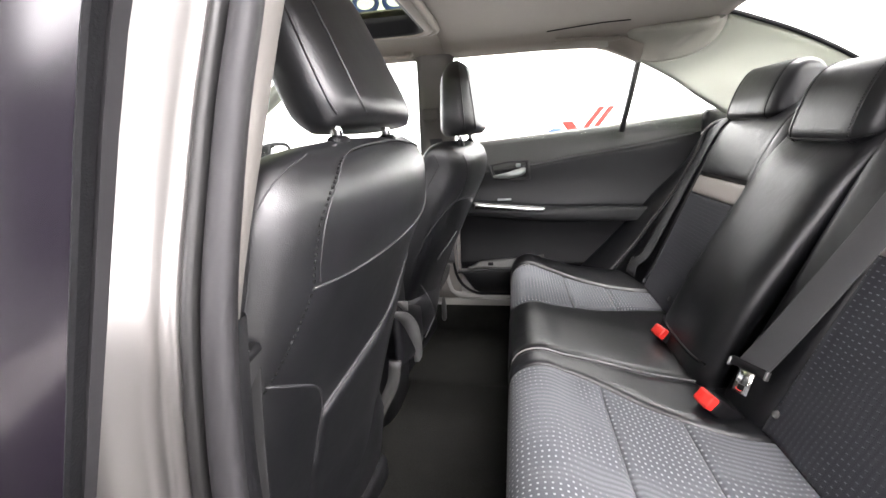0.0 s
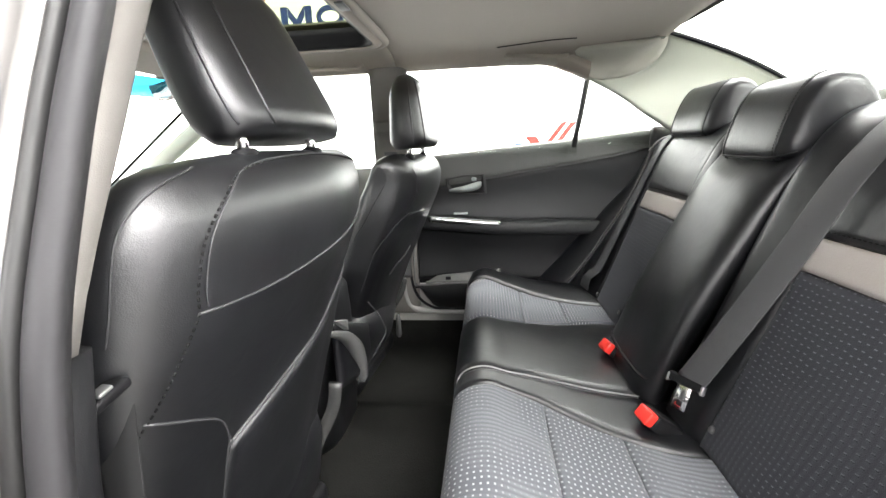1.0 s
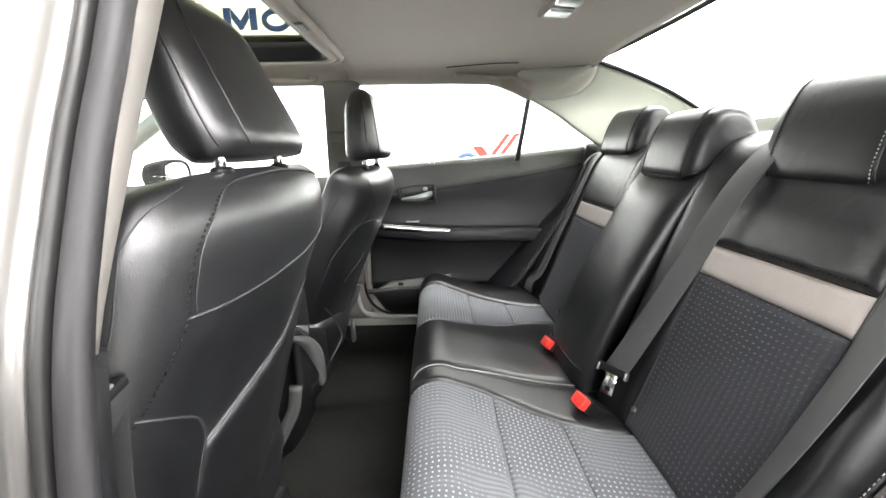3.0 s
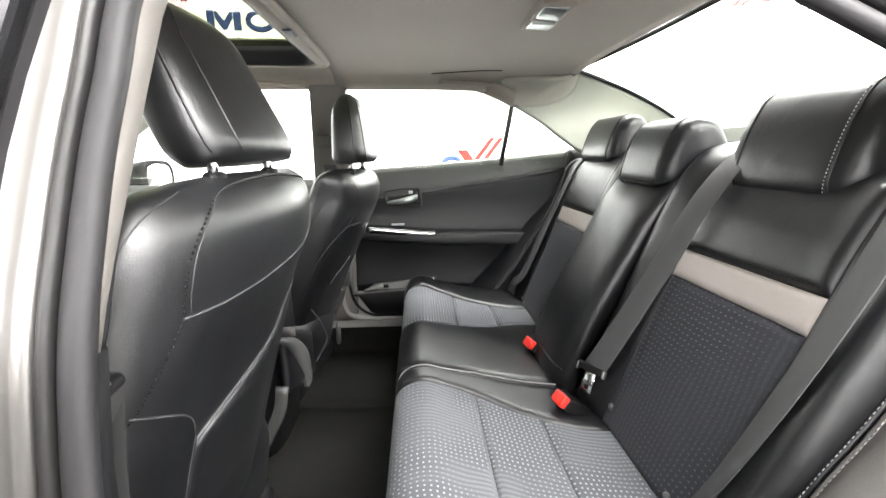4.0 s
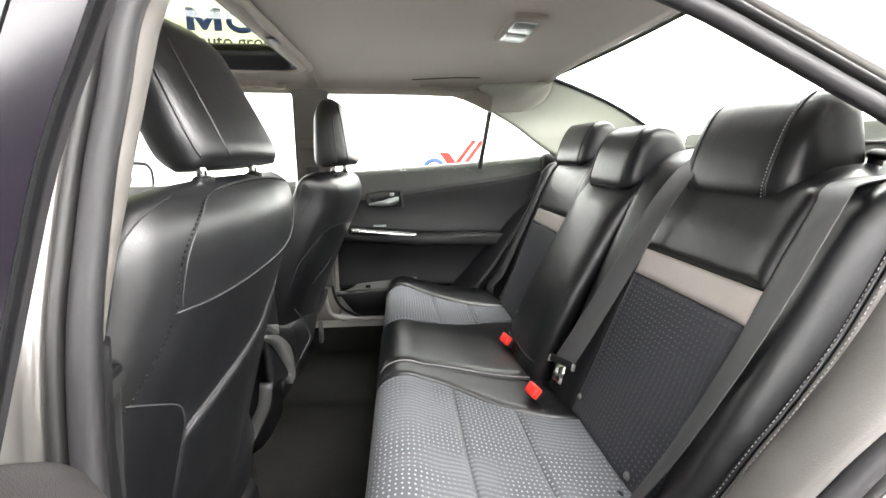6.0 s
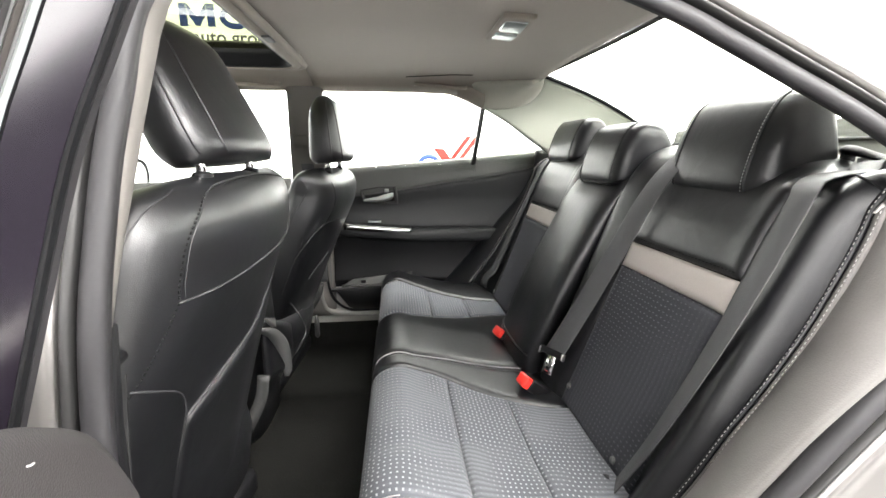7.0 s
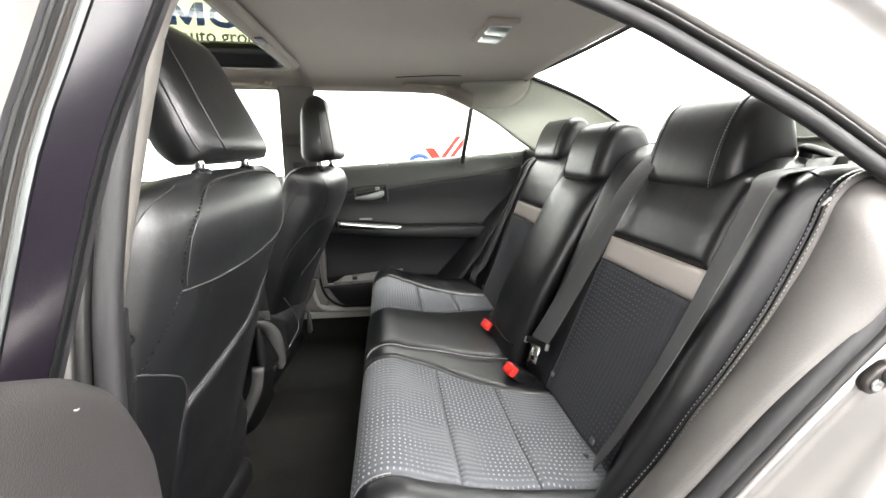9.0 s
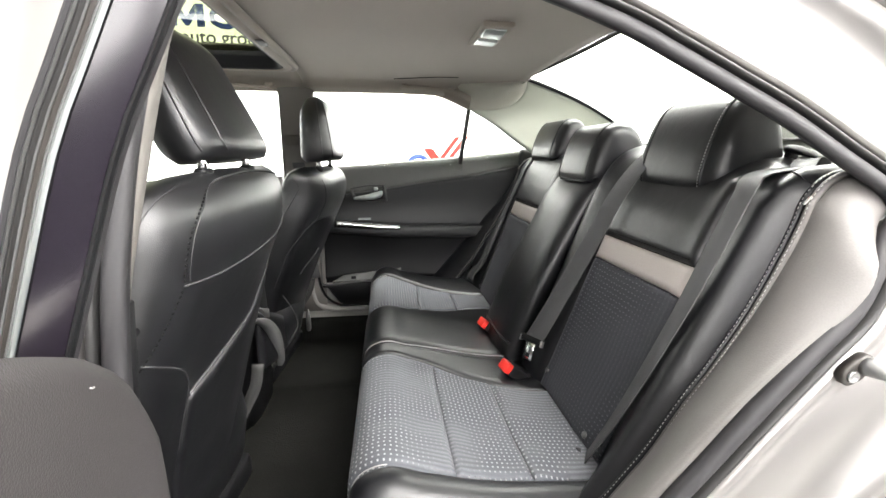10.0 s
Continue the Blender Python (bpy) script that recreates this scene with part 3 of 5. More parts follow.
shelf = tagged(part("parcel_shelf", loft([[Vector((x, y, z)) for x, z in ((0.87, 1.05), (0.88, 1.070), (1.0, 1.080), (1.20, 1.098), (1.29, 1.104), (1.30, 1.134), (1.31, 1.138), (1.36, 1.140), (1.365, 1.152), (1.37, 1.186), (1.39, 1.192), (1.43, 1.192), (1.43, 1.03))] for y in (-0.66, -0.3, 0.0, 0.3, 0.62)]), SHELF_FELT), "dark grey felt parcel shelf behind the rear seat", "parcel shelf", kind="structure")
part("shelf_lip", box(1.30, 0.0, 1.138, 0.012, 1.2, 0.006, 0.002), GREY_PLASTIC, shelf)
part("tail_panel", box(1.36, 0, 1.0, 0.05, 1.15, 0.26, 0.01), DOOR_VINYL, body)


def rear_pillar(side):
    """Trim between the quarter window and the rear screen."""
    low = spline([(0.45, 0.535, 1.325), (0.555, 0.532, 1.262), (0.66, 0.542, 1.205), (0.765, 0.556, 1.135), (0.90, 0.575, 1.08), (1.3, 0.60, 1.075)], 24)

    def f(u, v):
        k = u * 23
        i = min(int(k), 22)
        a = low[i].lerp(low[i + 1], k - i)
        tx, ty, tz = back_edge(max(0.0, (u - 0.18) / 0.82))
        if u < 0.18:
            w = u / 0.18
            tx, ty, tz = 0.52 + (0.725 - 0.52) * w, 0.46 - 0.06 * w, lining(0.6, 0.46) - 0.004
        b = Vector((tx, ty, tz))
        p = a.lerp(b, v)
        p.y += 0.018 * math.sin(math.pi * v)
        return (p.x, side * p.y, p.z)

    def bound(v):
        """How far down the pillar the headliner's corner reaches."""
        return 0.120 + 0.065 * v + 0.098 * math.sin(math.pi * v) ** 0.7
    # This corner's brighter light is put into the felt's colour.
    part("roof_corner", sheet(lambda u, v: f(u * bound(v), v), 0, 1, 0, 1, 12, 18, 0.004, 0.012, 0.012, flip=side < 0), LIT_LINER_CORNER, body, "felt headliner corner, paled where light falls")
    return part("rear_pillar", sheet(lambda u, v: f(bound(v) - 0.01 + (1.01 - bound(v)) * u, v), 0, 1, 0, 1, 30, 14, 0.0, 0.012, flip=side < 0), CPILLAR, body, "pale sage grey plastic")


for s in (-1, 1):
    if s > 0:
        rear_pillar(s)
    part("roof_rail", loft([[Vector((x, s * (y0 + oy), curve1([(-0.85, 1.27), (-0.7, 1.30), (-0.4, 1.322), (0.1, 1.345), (0.25, 1.342), (0.364, 1.329), (0.432, 1.317), (0.489, 1.298), (0.56, 1.266)])(x) + oz)) for oy, oz in ((0.0, 0.0), (0.004, -0.006), (0.03, -0.008), (0.04, 0.02), (-0.03, 0.035), (-0.02, 0.012))]
                            for x, y0 in [(-0.85 + 1.41 * k / 30, 0.522) for k in range(31)]]), HEADLINER, body, "beige roof side rail")
# centre pillars: near one beside the open door, far one between the windows
def pillar_section(zs, xf, xr, yo, yi):
    rings = []
    for z in zs:
        a, b, c, d = xf(z), xr(z), yo(z), yi(z)
        rings.append([Vector(p) for p in ((a, c, z), (a, d, z), (a + 0.2 * (b - a), d + (d - c) * 0.12, z), (a + 0.8 * (b - a), d + (d - c) * 0.12, z), (b - 0.004, d, z), (b, d + (c - d) * 0.15, z), (b, c, z))])
    return rings


ZS = [0.962 + 0.38 * k / 12 for k in range(13)]
near = pillar_section(ZS, curve1([(0.96, -0.11), (1.33, -0.05)]), curve1([(0.96, 0.006), (1.09, 0.013), (1.17, 0.020), (1.25, 0.032), (1.34, 0.075)]),
                      lambda z: -side_y(z) - 0.002, lambda z: -side_y(z) + curve1([(0.96, 0.018), (1.17, 0.038), (1.34, 0.048)])(z))
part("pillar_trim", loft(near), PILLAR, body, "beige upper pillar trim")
ZL = [0.44 + 0.52 * k / 6 for k in range(7)]
part("lower_pillar_trim", loft(pillar_section(ZL, lambda z: -0.12, lambda z: 0.004, lambda z: -side_y(z) + 0.002, lambda z: -side_y(z) + 0.03)), DARK_PLASTIC, body, "black lower pillar trim")
far = pillar_section([0.98 + 0.36 * k / 10 for k in range(11)], curve1([(0.98, -0.145), (1.3, -0.115)]), curve1([(0.98, -0.02), (1.3, 0.0)]), lambda z: side_y(z) - 0.01, lambda z: side_y(z) - 0.04)
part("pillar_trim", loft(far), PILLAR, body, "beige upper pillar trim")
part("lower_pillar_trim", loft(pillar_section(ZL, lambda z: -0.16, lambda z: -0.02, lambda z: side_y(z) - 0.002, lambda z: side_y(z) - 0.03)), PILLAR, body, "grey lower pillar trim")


def corner_fillet(x, z, sx, r=0.034):
    """A rounded upper window corner, filled between pillar and rail."""
    y = side_y(1.30) - 0.040
    rim = [(x + sx * r * (1 - math.cos(w)), z - r * (1 - math.sin(w))) for w in (math.pi / 2 * k / 8 for k in range(9))]
    pts = [(x - sx * 0.01, z + 0.01), (x - sx * 0.01, z - r)] + rim + [(x + sx * r, z + 0.01)]
    bm = bmesh.new()
    rings = [[bm.verts.new((px, y + d, pz)) for px, pz in pts] for d in (0.0, 0.02)]
    for k in range(len(pts)):
        j = (k + 1) % len(pts)
        bm.faces.new((rings[0][k], rings[0][j], rings[1][j], rings[1][k]))
    for ring in rings:
        bm.faces.new(ring)
    bmesh.ops.recalc_face_normals(bm, faces=bm.faces)
    part("window_corner", bm, PILLAR, body, smooth=False)


corner_fillet(-0.001, 1.333, 1, 0.042)
corner_fillet(-0.113, 1.322, -1)

# floor and sills
tagged(part("floor_carpet", sheet(lambda u, v: (u, v, 0.375 + 0.06 * math.exp(-(v / 0.13) ** 4) + 0.055 * smooth_step(0.52, 0.61, abs(v))), -0.9, 0.62, -0.69, 0.69, 24, 60, 0.0, 0.02), CARPET), "black floor carpet over the centre tunnel", "carpet", kind="structure")
for s in (-1, 1):
    part("sill_plate", loft([[Vector((x, s * y, z)) for y, z in ((0.60, 0.36), (0.615, 0.425), (0.63, 0.437), (0.69, 0.437), (0.705, 0.425), (0.705, 0.34), (0.60, 0.34))] for x in (-0.9, -0.3, 0.2, 0.62)]), SILL, body, "scuffed grey sill plate", angle=40)
    part("kick_trim", sheet(lambda u, v: (u, s * 0.702, 0.43 + 0.12 * v), -0.16, 0.60, 0, 1, 10, 4, 0, 0.015, flip=s < 0), SILL, body)
part("rocker", box(0.3, -0.76, 0.33, 2.2, 0.14, 0.18, 0.03), PAINT, body)
part("rocker", box(0.3, 0.76, 0.33, 2.2, 0.14, 0.18, 0.03), PAINT, body)

# front: screen, pillars, far front door and mirror
windscreen = part("windscreen", sheet(lambda u, v: (-0.72 - 0.75 * v - 0.1 * (1 - (2 * u - 1) ** 2), (2 * u - 1) * (0.50 + 0.13 * v), 1.315 - 0.38 * v), 0, 1, 0.12, 1, 16, 8, 0, 0.004), CLEAR)
tagged(windscreen, "clear sloping windscreen glass", "window", kind="structure").visible_shadow = False
band = part("windscreen_band", sheet(lambda u, v: (-0.72 - 0.75 * v - 0.1 * (1 - (2 * u - 1) ** 2), (2 * u - 1) * (0.50 + 0.13 * v), 1.315 - 0.38 * v), 0, 1, 0, 0.118, 16, 3, 0, 0.004), SHADE_BAND)
tagged(band, "blue shade band along the windscreen top", "window", kind="structure").visible_shadow = False
for s in (-1, 1):
    part("front_pillar", tube(spline([(-0.56, s * 0.545, 1.290), (-0.77, s * 0.585, 1.167), (-1.0, s * 0.615, 1.030), (-1.35, s * 0.65, 0.82)], 20), 0.028, 10), CPILLAR, body, "pale front pillar trim")
    part("screen_seal", tube(spline([(-0.62, s * 0.525, 1.335), (-0.79, s * 0.55, 1.225), (-1.085, s * 0.57, 1.021), (-1.42, s * 0.60, 0.79)], 18), 0.005), DARK_PLASTIC, body)
visor = thing("sun_visor", "beige fabric sun visor folded up under the roof", "sun visor", group="sun visors")
part("flap", sheet(lambda u, v: (-0.57 - 0.16 * u, 0.10 + 0.36 * v, 1.345 - 0.030 * u), 0, 1, 0, 1, 10, 12, 0.008, 0.012, 0.02, flip=False), HEADLINER, visor)
part("pivot", tube(spline([(-0.74, 0.40, 1.316), (-0.735, 0.47, 1.322), (-0.715, 0.50, 1.334), (-0.69, 0.51, 1.338)], 10), 0.008), HEADLINER, visor)
copy_thing(visor, pose(0, -0.56, 0.0))
part("mirror_box", box(-0.75, 0.0, 1.27, 0.03, 0.22, 0.06, 0.012), DARK_PLASTIC, None)
tagged(bpy.data.objects["mirror_box"], "black interior rear-view mirror under the windscreen top", "mirror")
dash = thing("dashboard", "dark grey dashboard under the windscreen", "dashboard")
part("top_pad", box(-1.25, 0, 0.86, 0.6, 1.26, 0.14, 0.05), DOOR_VINYL, dash)

outer_mirror = thing("door_mirror", "black-cased outside door mirror with white reflection", "mirror")


def mirror_ring(k, x):
    return [Vector((x, 0.90 + 0.105 * k * math.copysign(abs(math.cos(w)) ** 0.7, math.cos(w)), 1.010 + 0.072 * k * math.copysign(abs(math.sin(w)) ** 0.7, math.sin(w)))) for w in (2 * math.pi * i / 32 for i in range(32))]


part("shell", loft([mirror_ring(k, x) for k, x in ((0.92, -0.856), (0.93, -0.853), (1.0, -0.850), (1.0, -0.88), (0.85, -0.94), (0.4, -0.975))]), DARK_PLASTIC, outer_mirror)
part("mirror_glass", loft([mirror_ring(0.80, -0.8525), mirror_ring(0.80, -0.8505)]), CHROME, outer_mirror, "mirror glass")
part("foot", box(-0.90, 0.76, 0.965, 0.06, 0.16, 0.04, 0.012), DARK_PLASTIC, outer_mirror)


# ---- doors ----
far_door = thing("rear_door", "closed far rear door with charcoal vinyl trim", "car door", group="car doors")


def sill_z(x):
    return 1.034 + 0.075 * x + 0.02 * max(0, x - 0.5)


def crease_z(x):
    """The crease from the pull handle up to the rear of the door."""
    return curve1([(-0.05, 0.930), (0.10, 0.940), (0.259, 0.960), (0.423, 0.986), (0.588, 1.008), (0.74, 1.035), (0.8, 1.048)])(x)


def arm_z(x):
    return 0.826 - 0.085 * (x - 0.045) + 0.06 * max(0, x - 0.3) - 0.0


part("upper_trim", sheet(lambda u, v: (u, 0.668 - 0.014 * v * v, crease_z(u) + (sill_z(u) + 0.002 - crease_z(u)) * v), -0.03, 0.92, 0, 1, 44, 8, 0.006, 0.03, 0.02), DOOR_VINYL, far_door, "charcoal vinyl upper trim")
part("insert", sheet(lambda u, v: (u, 0.674 + 0.014 * math.sin(math.pi * v), arm_z(u) + (crease_z(u) - 0.002 - arm_z(u)) * v), -0.03, 0.92, 0.0, 1, 44, 14, 0.004, 0.03, 0.012), DOOR_INSERT, far_door, "soft dark door insert")
part("door_core", box(0.385, 0.735, 0.72, 0.84, 0.02, 0.62, 0.004), DARK_PLASTIC, far_door)
part("seam", tube([(u, 0.660, crease_z(u)) for u in [-0.02 + 0.8 * k / 40 for k in range(41)]], 0.0022), GREY_PLASTIC, far_door)


def arm_ring(x, k=1.0):
    z = arm_z(x)
    return [Vector((x, y, z + dz)) for y, dz in ((0.69, 0.004), (0.645, 0.006), (0.622 + 0.02 * (1 - k), 0.004), (0.612 + 0.03 * (1 - k), -0.006), (0.612 + 0.03 * (1 - k), -0.028), (0.624 + 0.02 * (1 - k), -0.042), (0.69, -0.055))]


part("armrest", loft([arm_ring(-0.028 + 0.70 * k / 40, smooth_step(0.66, 0.3, -0.028 + 0.70 * k / 40)) for k in range(41)]), DOOR_INSERT, far_door, "armrest ledge")
part("pull_trim", loft([[Vector((x, 0.634 - 0.030 * w, arm_z(x) + 0.012)), Vector((x, 0.600, arm_z(x) + 0.008)), Vector((x, 0.596, arm_z(x) - 0.010 * w)), Vector((x, 0.610, arm_z(x) - 0.014 * w)), Vector((x, 0.640, arm_z(x) + 0.002))]
                        for x, w in [(0.042 + 0.256 * k / 24, 1 - 0.6 * (k / 24) ** 3) for k in range(25)]]), CHROME, far_door, "chrome pull trim")
part("window_switch", box(0.155, 0.642, arm_z(0.155) + 0.022, 0.05, 0.02, 0.006, 0.002), SATIN, far_door)
part("lower_panel", sheet(lambda u, v: (u, 0.686 + 0.012 * math.sin(math.pi * v) + 0.012 * math.exp(-((u - 0.12) / 0.1) ** 2), 0.575 + (arm_z(u) - 0.045 - 0.575) * v), -0.03 + 0.0, 0.66, 0, 1, 40, 16, 0.003, 0.03, 0.012), DOOR_LOWER, far_door, "dark lower door panel")


def pocket_ring(x):
    b = 0.455 + 0.10 * smooth_step(0.08, -0.03, x) ** 2
    zt = 0.560 + 0.010 * smooth_step(-0.03, 0.16, x)
    return [Vector((x, y, z)) for y, z in ((0.70, zt - 0.012), (0.660, zt - 0.014), (0.656, zt), (0.648, zt + 0.002), (0.644, zt - 0.008), (0.648, (zt + b) / 2), (0.664, b + 0.01), (0.70, b))]


part("map_pocket", loft([pocket_ring(-0.028 + 0.64 * k / 30) for k in range(31)]), DOOR_LOWER, far_door, "dark plastic map pocket")
part("pocket_lip", tube([pocket_ring(-0.028 + 0.64 * k / 30)[3] for k in range(31)], 0.003), GREY_PLASTIC, far_door, "grey pocket lip")
part("pocket_ledge", sheet(lambda u, v: (u, 0.655 + 0.012 * v, 0.572 + (0.022 + 0.10 * (u - 0.03)) * smooth_step(0.0, 0.05, u - 0.012) * v), 0.012, 0.30, 0, 1, 20, 6, 0.002, 0.01, 0.004), DOOR_VINYL, far_door, "grey ledge above the pocket")
part("courtesy_lamp", box(0.100, 0.653, 0.589, 0.020, 0.008, 0.012, 0.002), DARK_PLASTIC, far_door)
part("edge_trim", tube(spline([(-0.028, 0.664, 0.80), (-0.029, 0.660, 0.747), (-0.029, 0.655, 0.65), (-0.028, 0.650, 0.562)], 20), 0.0028), GREY_PLASTIC, far_door, "grey door edge trim")
part("edge_seal", tube(spline([(-0.044, 0.668, 1.0), (-0.046, 0.672, 0.75), (-0.047, 0.674, 0.60), (-0.026, 0.674, 0.512), (0.033, 0.674, 0.464), (0.12, 0.674, 0.459), (0.5, 0.674, 0.459)], 60), 0.006), DARK_PLASTIC, far_door, "black door edge seal")
part("sill_curve", tube(spline([(-0.070, 0.684, 0.80), (-0.073, 0.684, 0.626), (-0.070, 0.684, 0.51), (-0.028, 0.684, 0.452), (0.13, 0.684, 0.441), (0.5, 0.684, 0.441)], 50), 0.016), SILL, body, "pale curved sill trim")
# pull handle in its bezel
bezel = part("handle_bezel", loft([[Vector((0.176 + sx * 0.070 * k - 0.004 * sz, y, 0.940 + sz * 0.034 * k + sx * 0.002)) for sx, sz in ((1, 1), (0, 1.03), (-1, 0.75), (-1.05, 0), (-0.95, -0.6), (0, -1), (1, -1), (1.03, 0))]
                                   for k, y in ((1.0, 0.675), (1.0, 0.654), (0.93, 0.650), (0.84, 0.655), (0.80, 0.680), (1.0, 0.685))], wrap=True), TRIM_GREY, far_door, "dark grey handle bezel")
part("cup", box(0.176, 0.683, 0.940, 0.13, 0.012, 0.058, 0.004), TRIM_GREY, bezel)
part("door_handle", loft([[Vector((x, 0.650 - 0.012 * b + oy, z + oz)) for oy, oz in ((-0.006, 0.0), (0, h), (0.008, h), (0.008, -h), (0, -h))] for x, z, h, b in ((0.115, 0.921, 0.004, 0.0), (0.14, 0.923, 0.008, 0.5), (0.17, 0.926, 0.011, 1.0), (0.20, 0.932, 0.014, 1.0), (0.222, 0.938, 0.013, 0.6), (0.232, 0.942, 0.008, 0.2))]), SATIN, far_door, "satin silver door pull")
part("lock_lever", box(0.205, 0.655, 0.959, 0.018, 0.012, 0.014, 0.004), SATIN, far_door)
# window frame, glass and quarter divider
part("door_glass", sheet(lambda u, v: (u, side_y(1.05 + 0.28 * v) + 0.014, 1.03 + 0.30 * v), -0.03, 0.56, 0, 1, 8, 6, 0, 0.004, flip=True), CLEAR, far_door, "clear window glass").visible_shadow = False
part("quarter_glass", sheet(lambda u, v: (u, side_y(1.05 + 0.28 * v) + 0.012, 1.06 + 0.20 * v), 0.565, 0.84, 0, 1, 6, 6, 0, 0.004, flip=True), CLEAR, far_door, "clear quarter glass").visible_shadow = False
part("window_divider", ribbon([(0.544, side_y(1.08) - 0.004, 1.06), (0.558, side_y(1.17) - 0.002, 1.17), (0.570, side_y(1.27), 1.285)], (1, 0, 0), 0.015, 0.02), TRIM_GREY, far_door, "black divider bar")
part("belt_seal", tube([(u, 0.660, sill_z(u) + 0.002) for u in [-0.03 + 0.95 * k / 20 for k in range(21)]], 0.006), SILL, far_door)
# far front door: trim and glass behind the pillar
front_door = thing("front_door", "closed far front door with dark trim", "car door", group="car doors")
part("trim_panel", sheet(lambda u, v: (u, 0.665, 0.46 + 0.55 * v - 0.03 * (u + 0.15) * -1), -1.15, -0.16, 0, 1, 10, 10, 0.006, 0.04, 0.02), DOOR_VINYL, front_door)
part("door_glass", sheet(lambda u, v: (u, side_y(1.02 + 0.30 * v) + 0.01, 1.0 + 0.32 * v), -1.15, -0.12, 0, 1, 8, 6, 0, 0.004, flip=True), CLEAR, front_door).visible_shadow = False
near_front = thing("front_door", "closed near front door with dark trim", "car door", group="car doors")
part("trim_panel", sheet(lambda u, v: (u, -0.665, 0.46 + 0.52 * v), -1.15, -0.16, 0, 1, 10, 10, 0.006, 0.04, 0.02, flip=True), DOOR_VINYL, near_front)
part("door_glass", sheet(lambda u, v: (u, -side_y(1.02 + 0.30 * v) - 0.01, 0.98 + 0.34 * v), -1.15, -0.12, 0, 1, 8, 6, 0, 0.004), CLEAR, near_front).visible_shadow = False
part("outer_panel", sheet(lambda u, v: (u, -0.80 + 0.06 * v * v, 0.3 + 0.68 * v), -1.3, -0.095, 0, 1, 12, 10, 0.0, 0.02), PAINT, near_front)

# grab handle over the far window
grab = thing("grab_handle", "beige folding grab handle above the window", "grab handle")
part("grip", tube(spline([(0.315, 0.490, 1.336), (0.330, 0.486, 1.328), (0.40, 0.484, 1.324), (0.47, 0.486, 1.320), (0.492, 0.490, 1.324)], 24), 0.007, 8), HEADLINER, grab)
for x in (0.322, 0.484):
    part("mount", box(x, 0.499, 1.334, 0.030, 0.018, 0.022, 0.006), HEADLINER, grab)
copy_thing(grab, pose(-0.62, 0, -0.004))

# the open rear door, swung out from the near centre pillar
open_door = thing("rear_door", "open near rear door with grey vinyl trim and black window frame", "car door", group="car doors")
SWING = radians(74)
DU, DW = Vector((math.cos(SWING), -math.sin(SWING), 0)), Vector((math.sin(SWING), math.cos(SWING), 0))
HINGE = Vector((0.0, -0.76, 0))


def od(u, w, z):
    """A place on the open door: u along it from the hinge, w towards its inner face."""
    return HINGE + DU * u + DW * w + Vector((0, 0, z))


def door_top(u):
    return curve1([(-0.030, 0.60), (-0.010, 0.74), (-0.001, 0.830), (0.018, 0.890), (0.051, 0.947), (0.102, 0.989), (0.135, 1.008), (0.195, 1.034), (0.26, 1.047), (0.5, 1.052), (0.9, 1.08)])(u)


part("trim_panel", sheet(lambda a, v: od(a, 0.062 - 0.02 * smooth_step(0.02, -0.03, a), 0.42 + (door_top(a) - 0.42) * v), -0.03, 0.86, 0, 1, 90, 40, 0.004, 0.03, 0.02, flip=True), DOOR_GREY, open_door, "grey vinyl trim panel")
part("outer_panel", sheet(lambda a, v: od(a, -0.08 + 0.03 * v * v, 0.33 + 0.66 * v), 0.0, 0.9, 0, 1, 12, 12, 0, 0.02, flip=True), PAINT, open_door, "champagne outer skin")
part("lint", tube([od(0.1215, 0.0664, 0.983), od(0.119, 0.0664, 0.9815), od(0.117, 0.0664, 0.981)], 0.0005), THREAD, open_door, "white lint on the trim")


def frame_edge(f, z):
    """The window frame's front post: from its door edge (0) to the glass (1)."""
    xr = curve1([(0.96, 0.0495), (0.979, 0.0566), (1.040, 0.0792), (1.095, 0.0999), (1.128, 0.1152), (1.153, 0.1288), (1.181, 0.1431), (1.33, 0.220)])(z)
    xb = xr - 0.0285
    xo = xb - 0.023
    y = -0.815
    if f <= 0.57:
        return xr + (xb - xr) * f / 0.57, y
    return xb + (xo - xb) * (f - 0.57) / 0.43, y


def frame_strip(f0, f1, proud=0.0, crown=0.0, thick=0.004, z0=0.965, z1=1.33, n=16):
    rings = []
    for k in range(n + 1):
        z = z0 + (z1 - z0) * k / n
        (xa, y), (xb, _) = frame_edge(f0, z), frame_edge(f1, z)
        r = min(0.0006, 0.12 * (xa - xb))
        y -= proud
        rings.append([Vector(p) for p in ((xa, y + thick, z), (xa, y + r, z), (xa - r, y, z), ((xa + xb) / 2, y - crown, z), (xb + r, y, z), (xb, y + r, z), (xb, y + thick, z))])
    return loft(rings)


part("frame_post", frame_strip(0.030, 0.568, 0.0, 0.0006), GLOSS_BLACK, open_door, "gloss black window frame post", angle=25)
part("frame_edge", frame_strip(-0.02, 0.029, 0.0008, 0.0004), DARK_PLASTIC, open_door, "black frame edge", angle=25)
zs = [0.965 + 0.365 * k / 16 for k in range(17)]
part("frame_return", loft([[Vector((frame_edge(-0.02, z)[0] + dx, -0.815 + dy, z)) for dx, dy in ((-0.002, 0.0042), (0.0002, 0.0042), (0.0003, 0.0085), (-0.002, 0.0085))] for z in zs]), RUBBER, open_door, "grey-brown return of the frame", angle=25)
part("bright_strip", frame_strip(0.582, 0.655, 0.001, 0.0006), SATIN, open_door, "bright window moulding", angle=25)
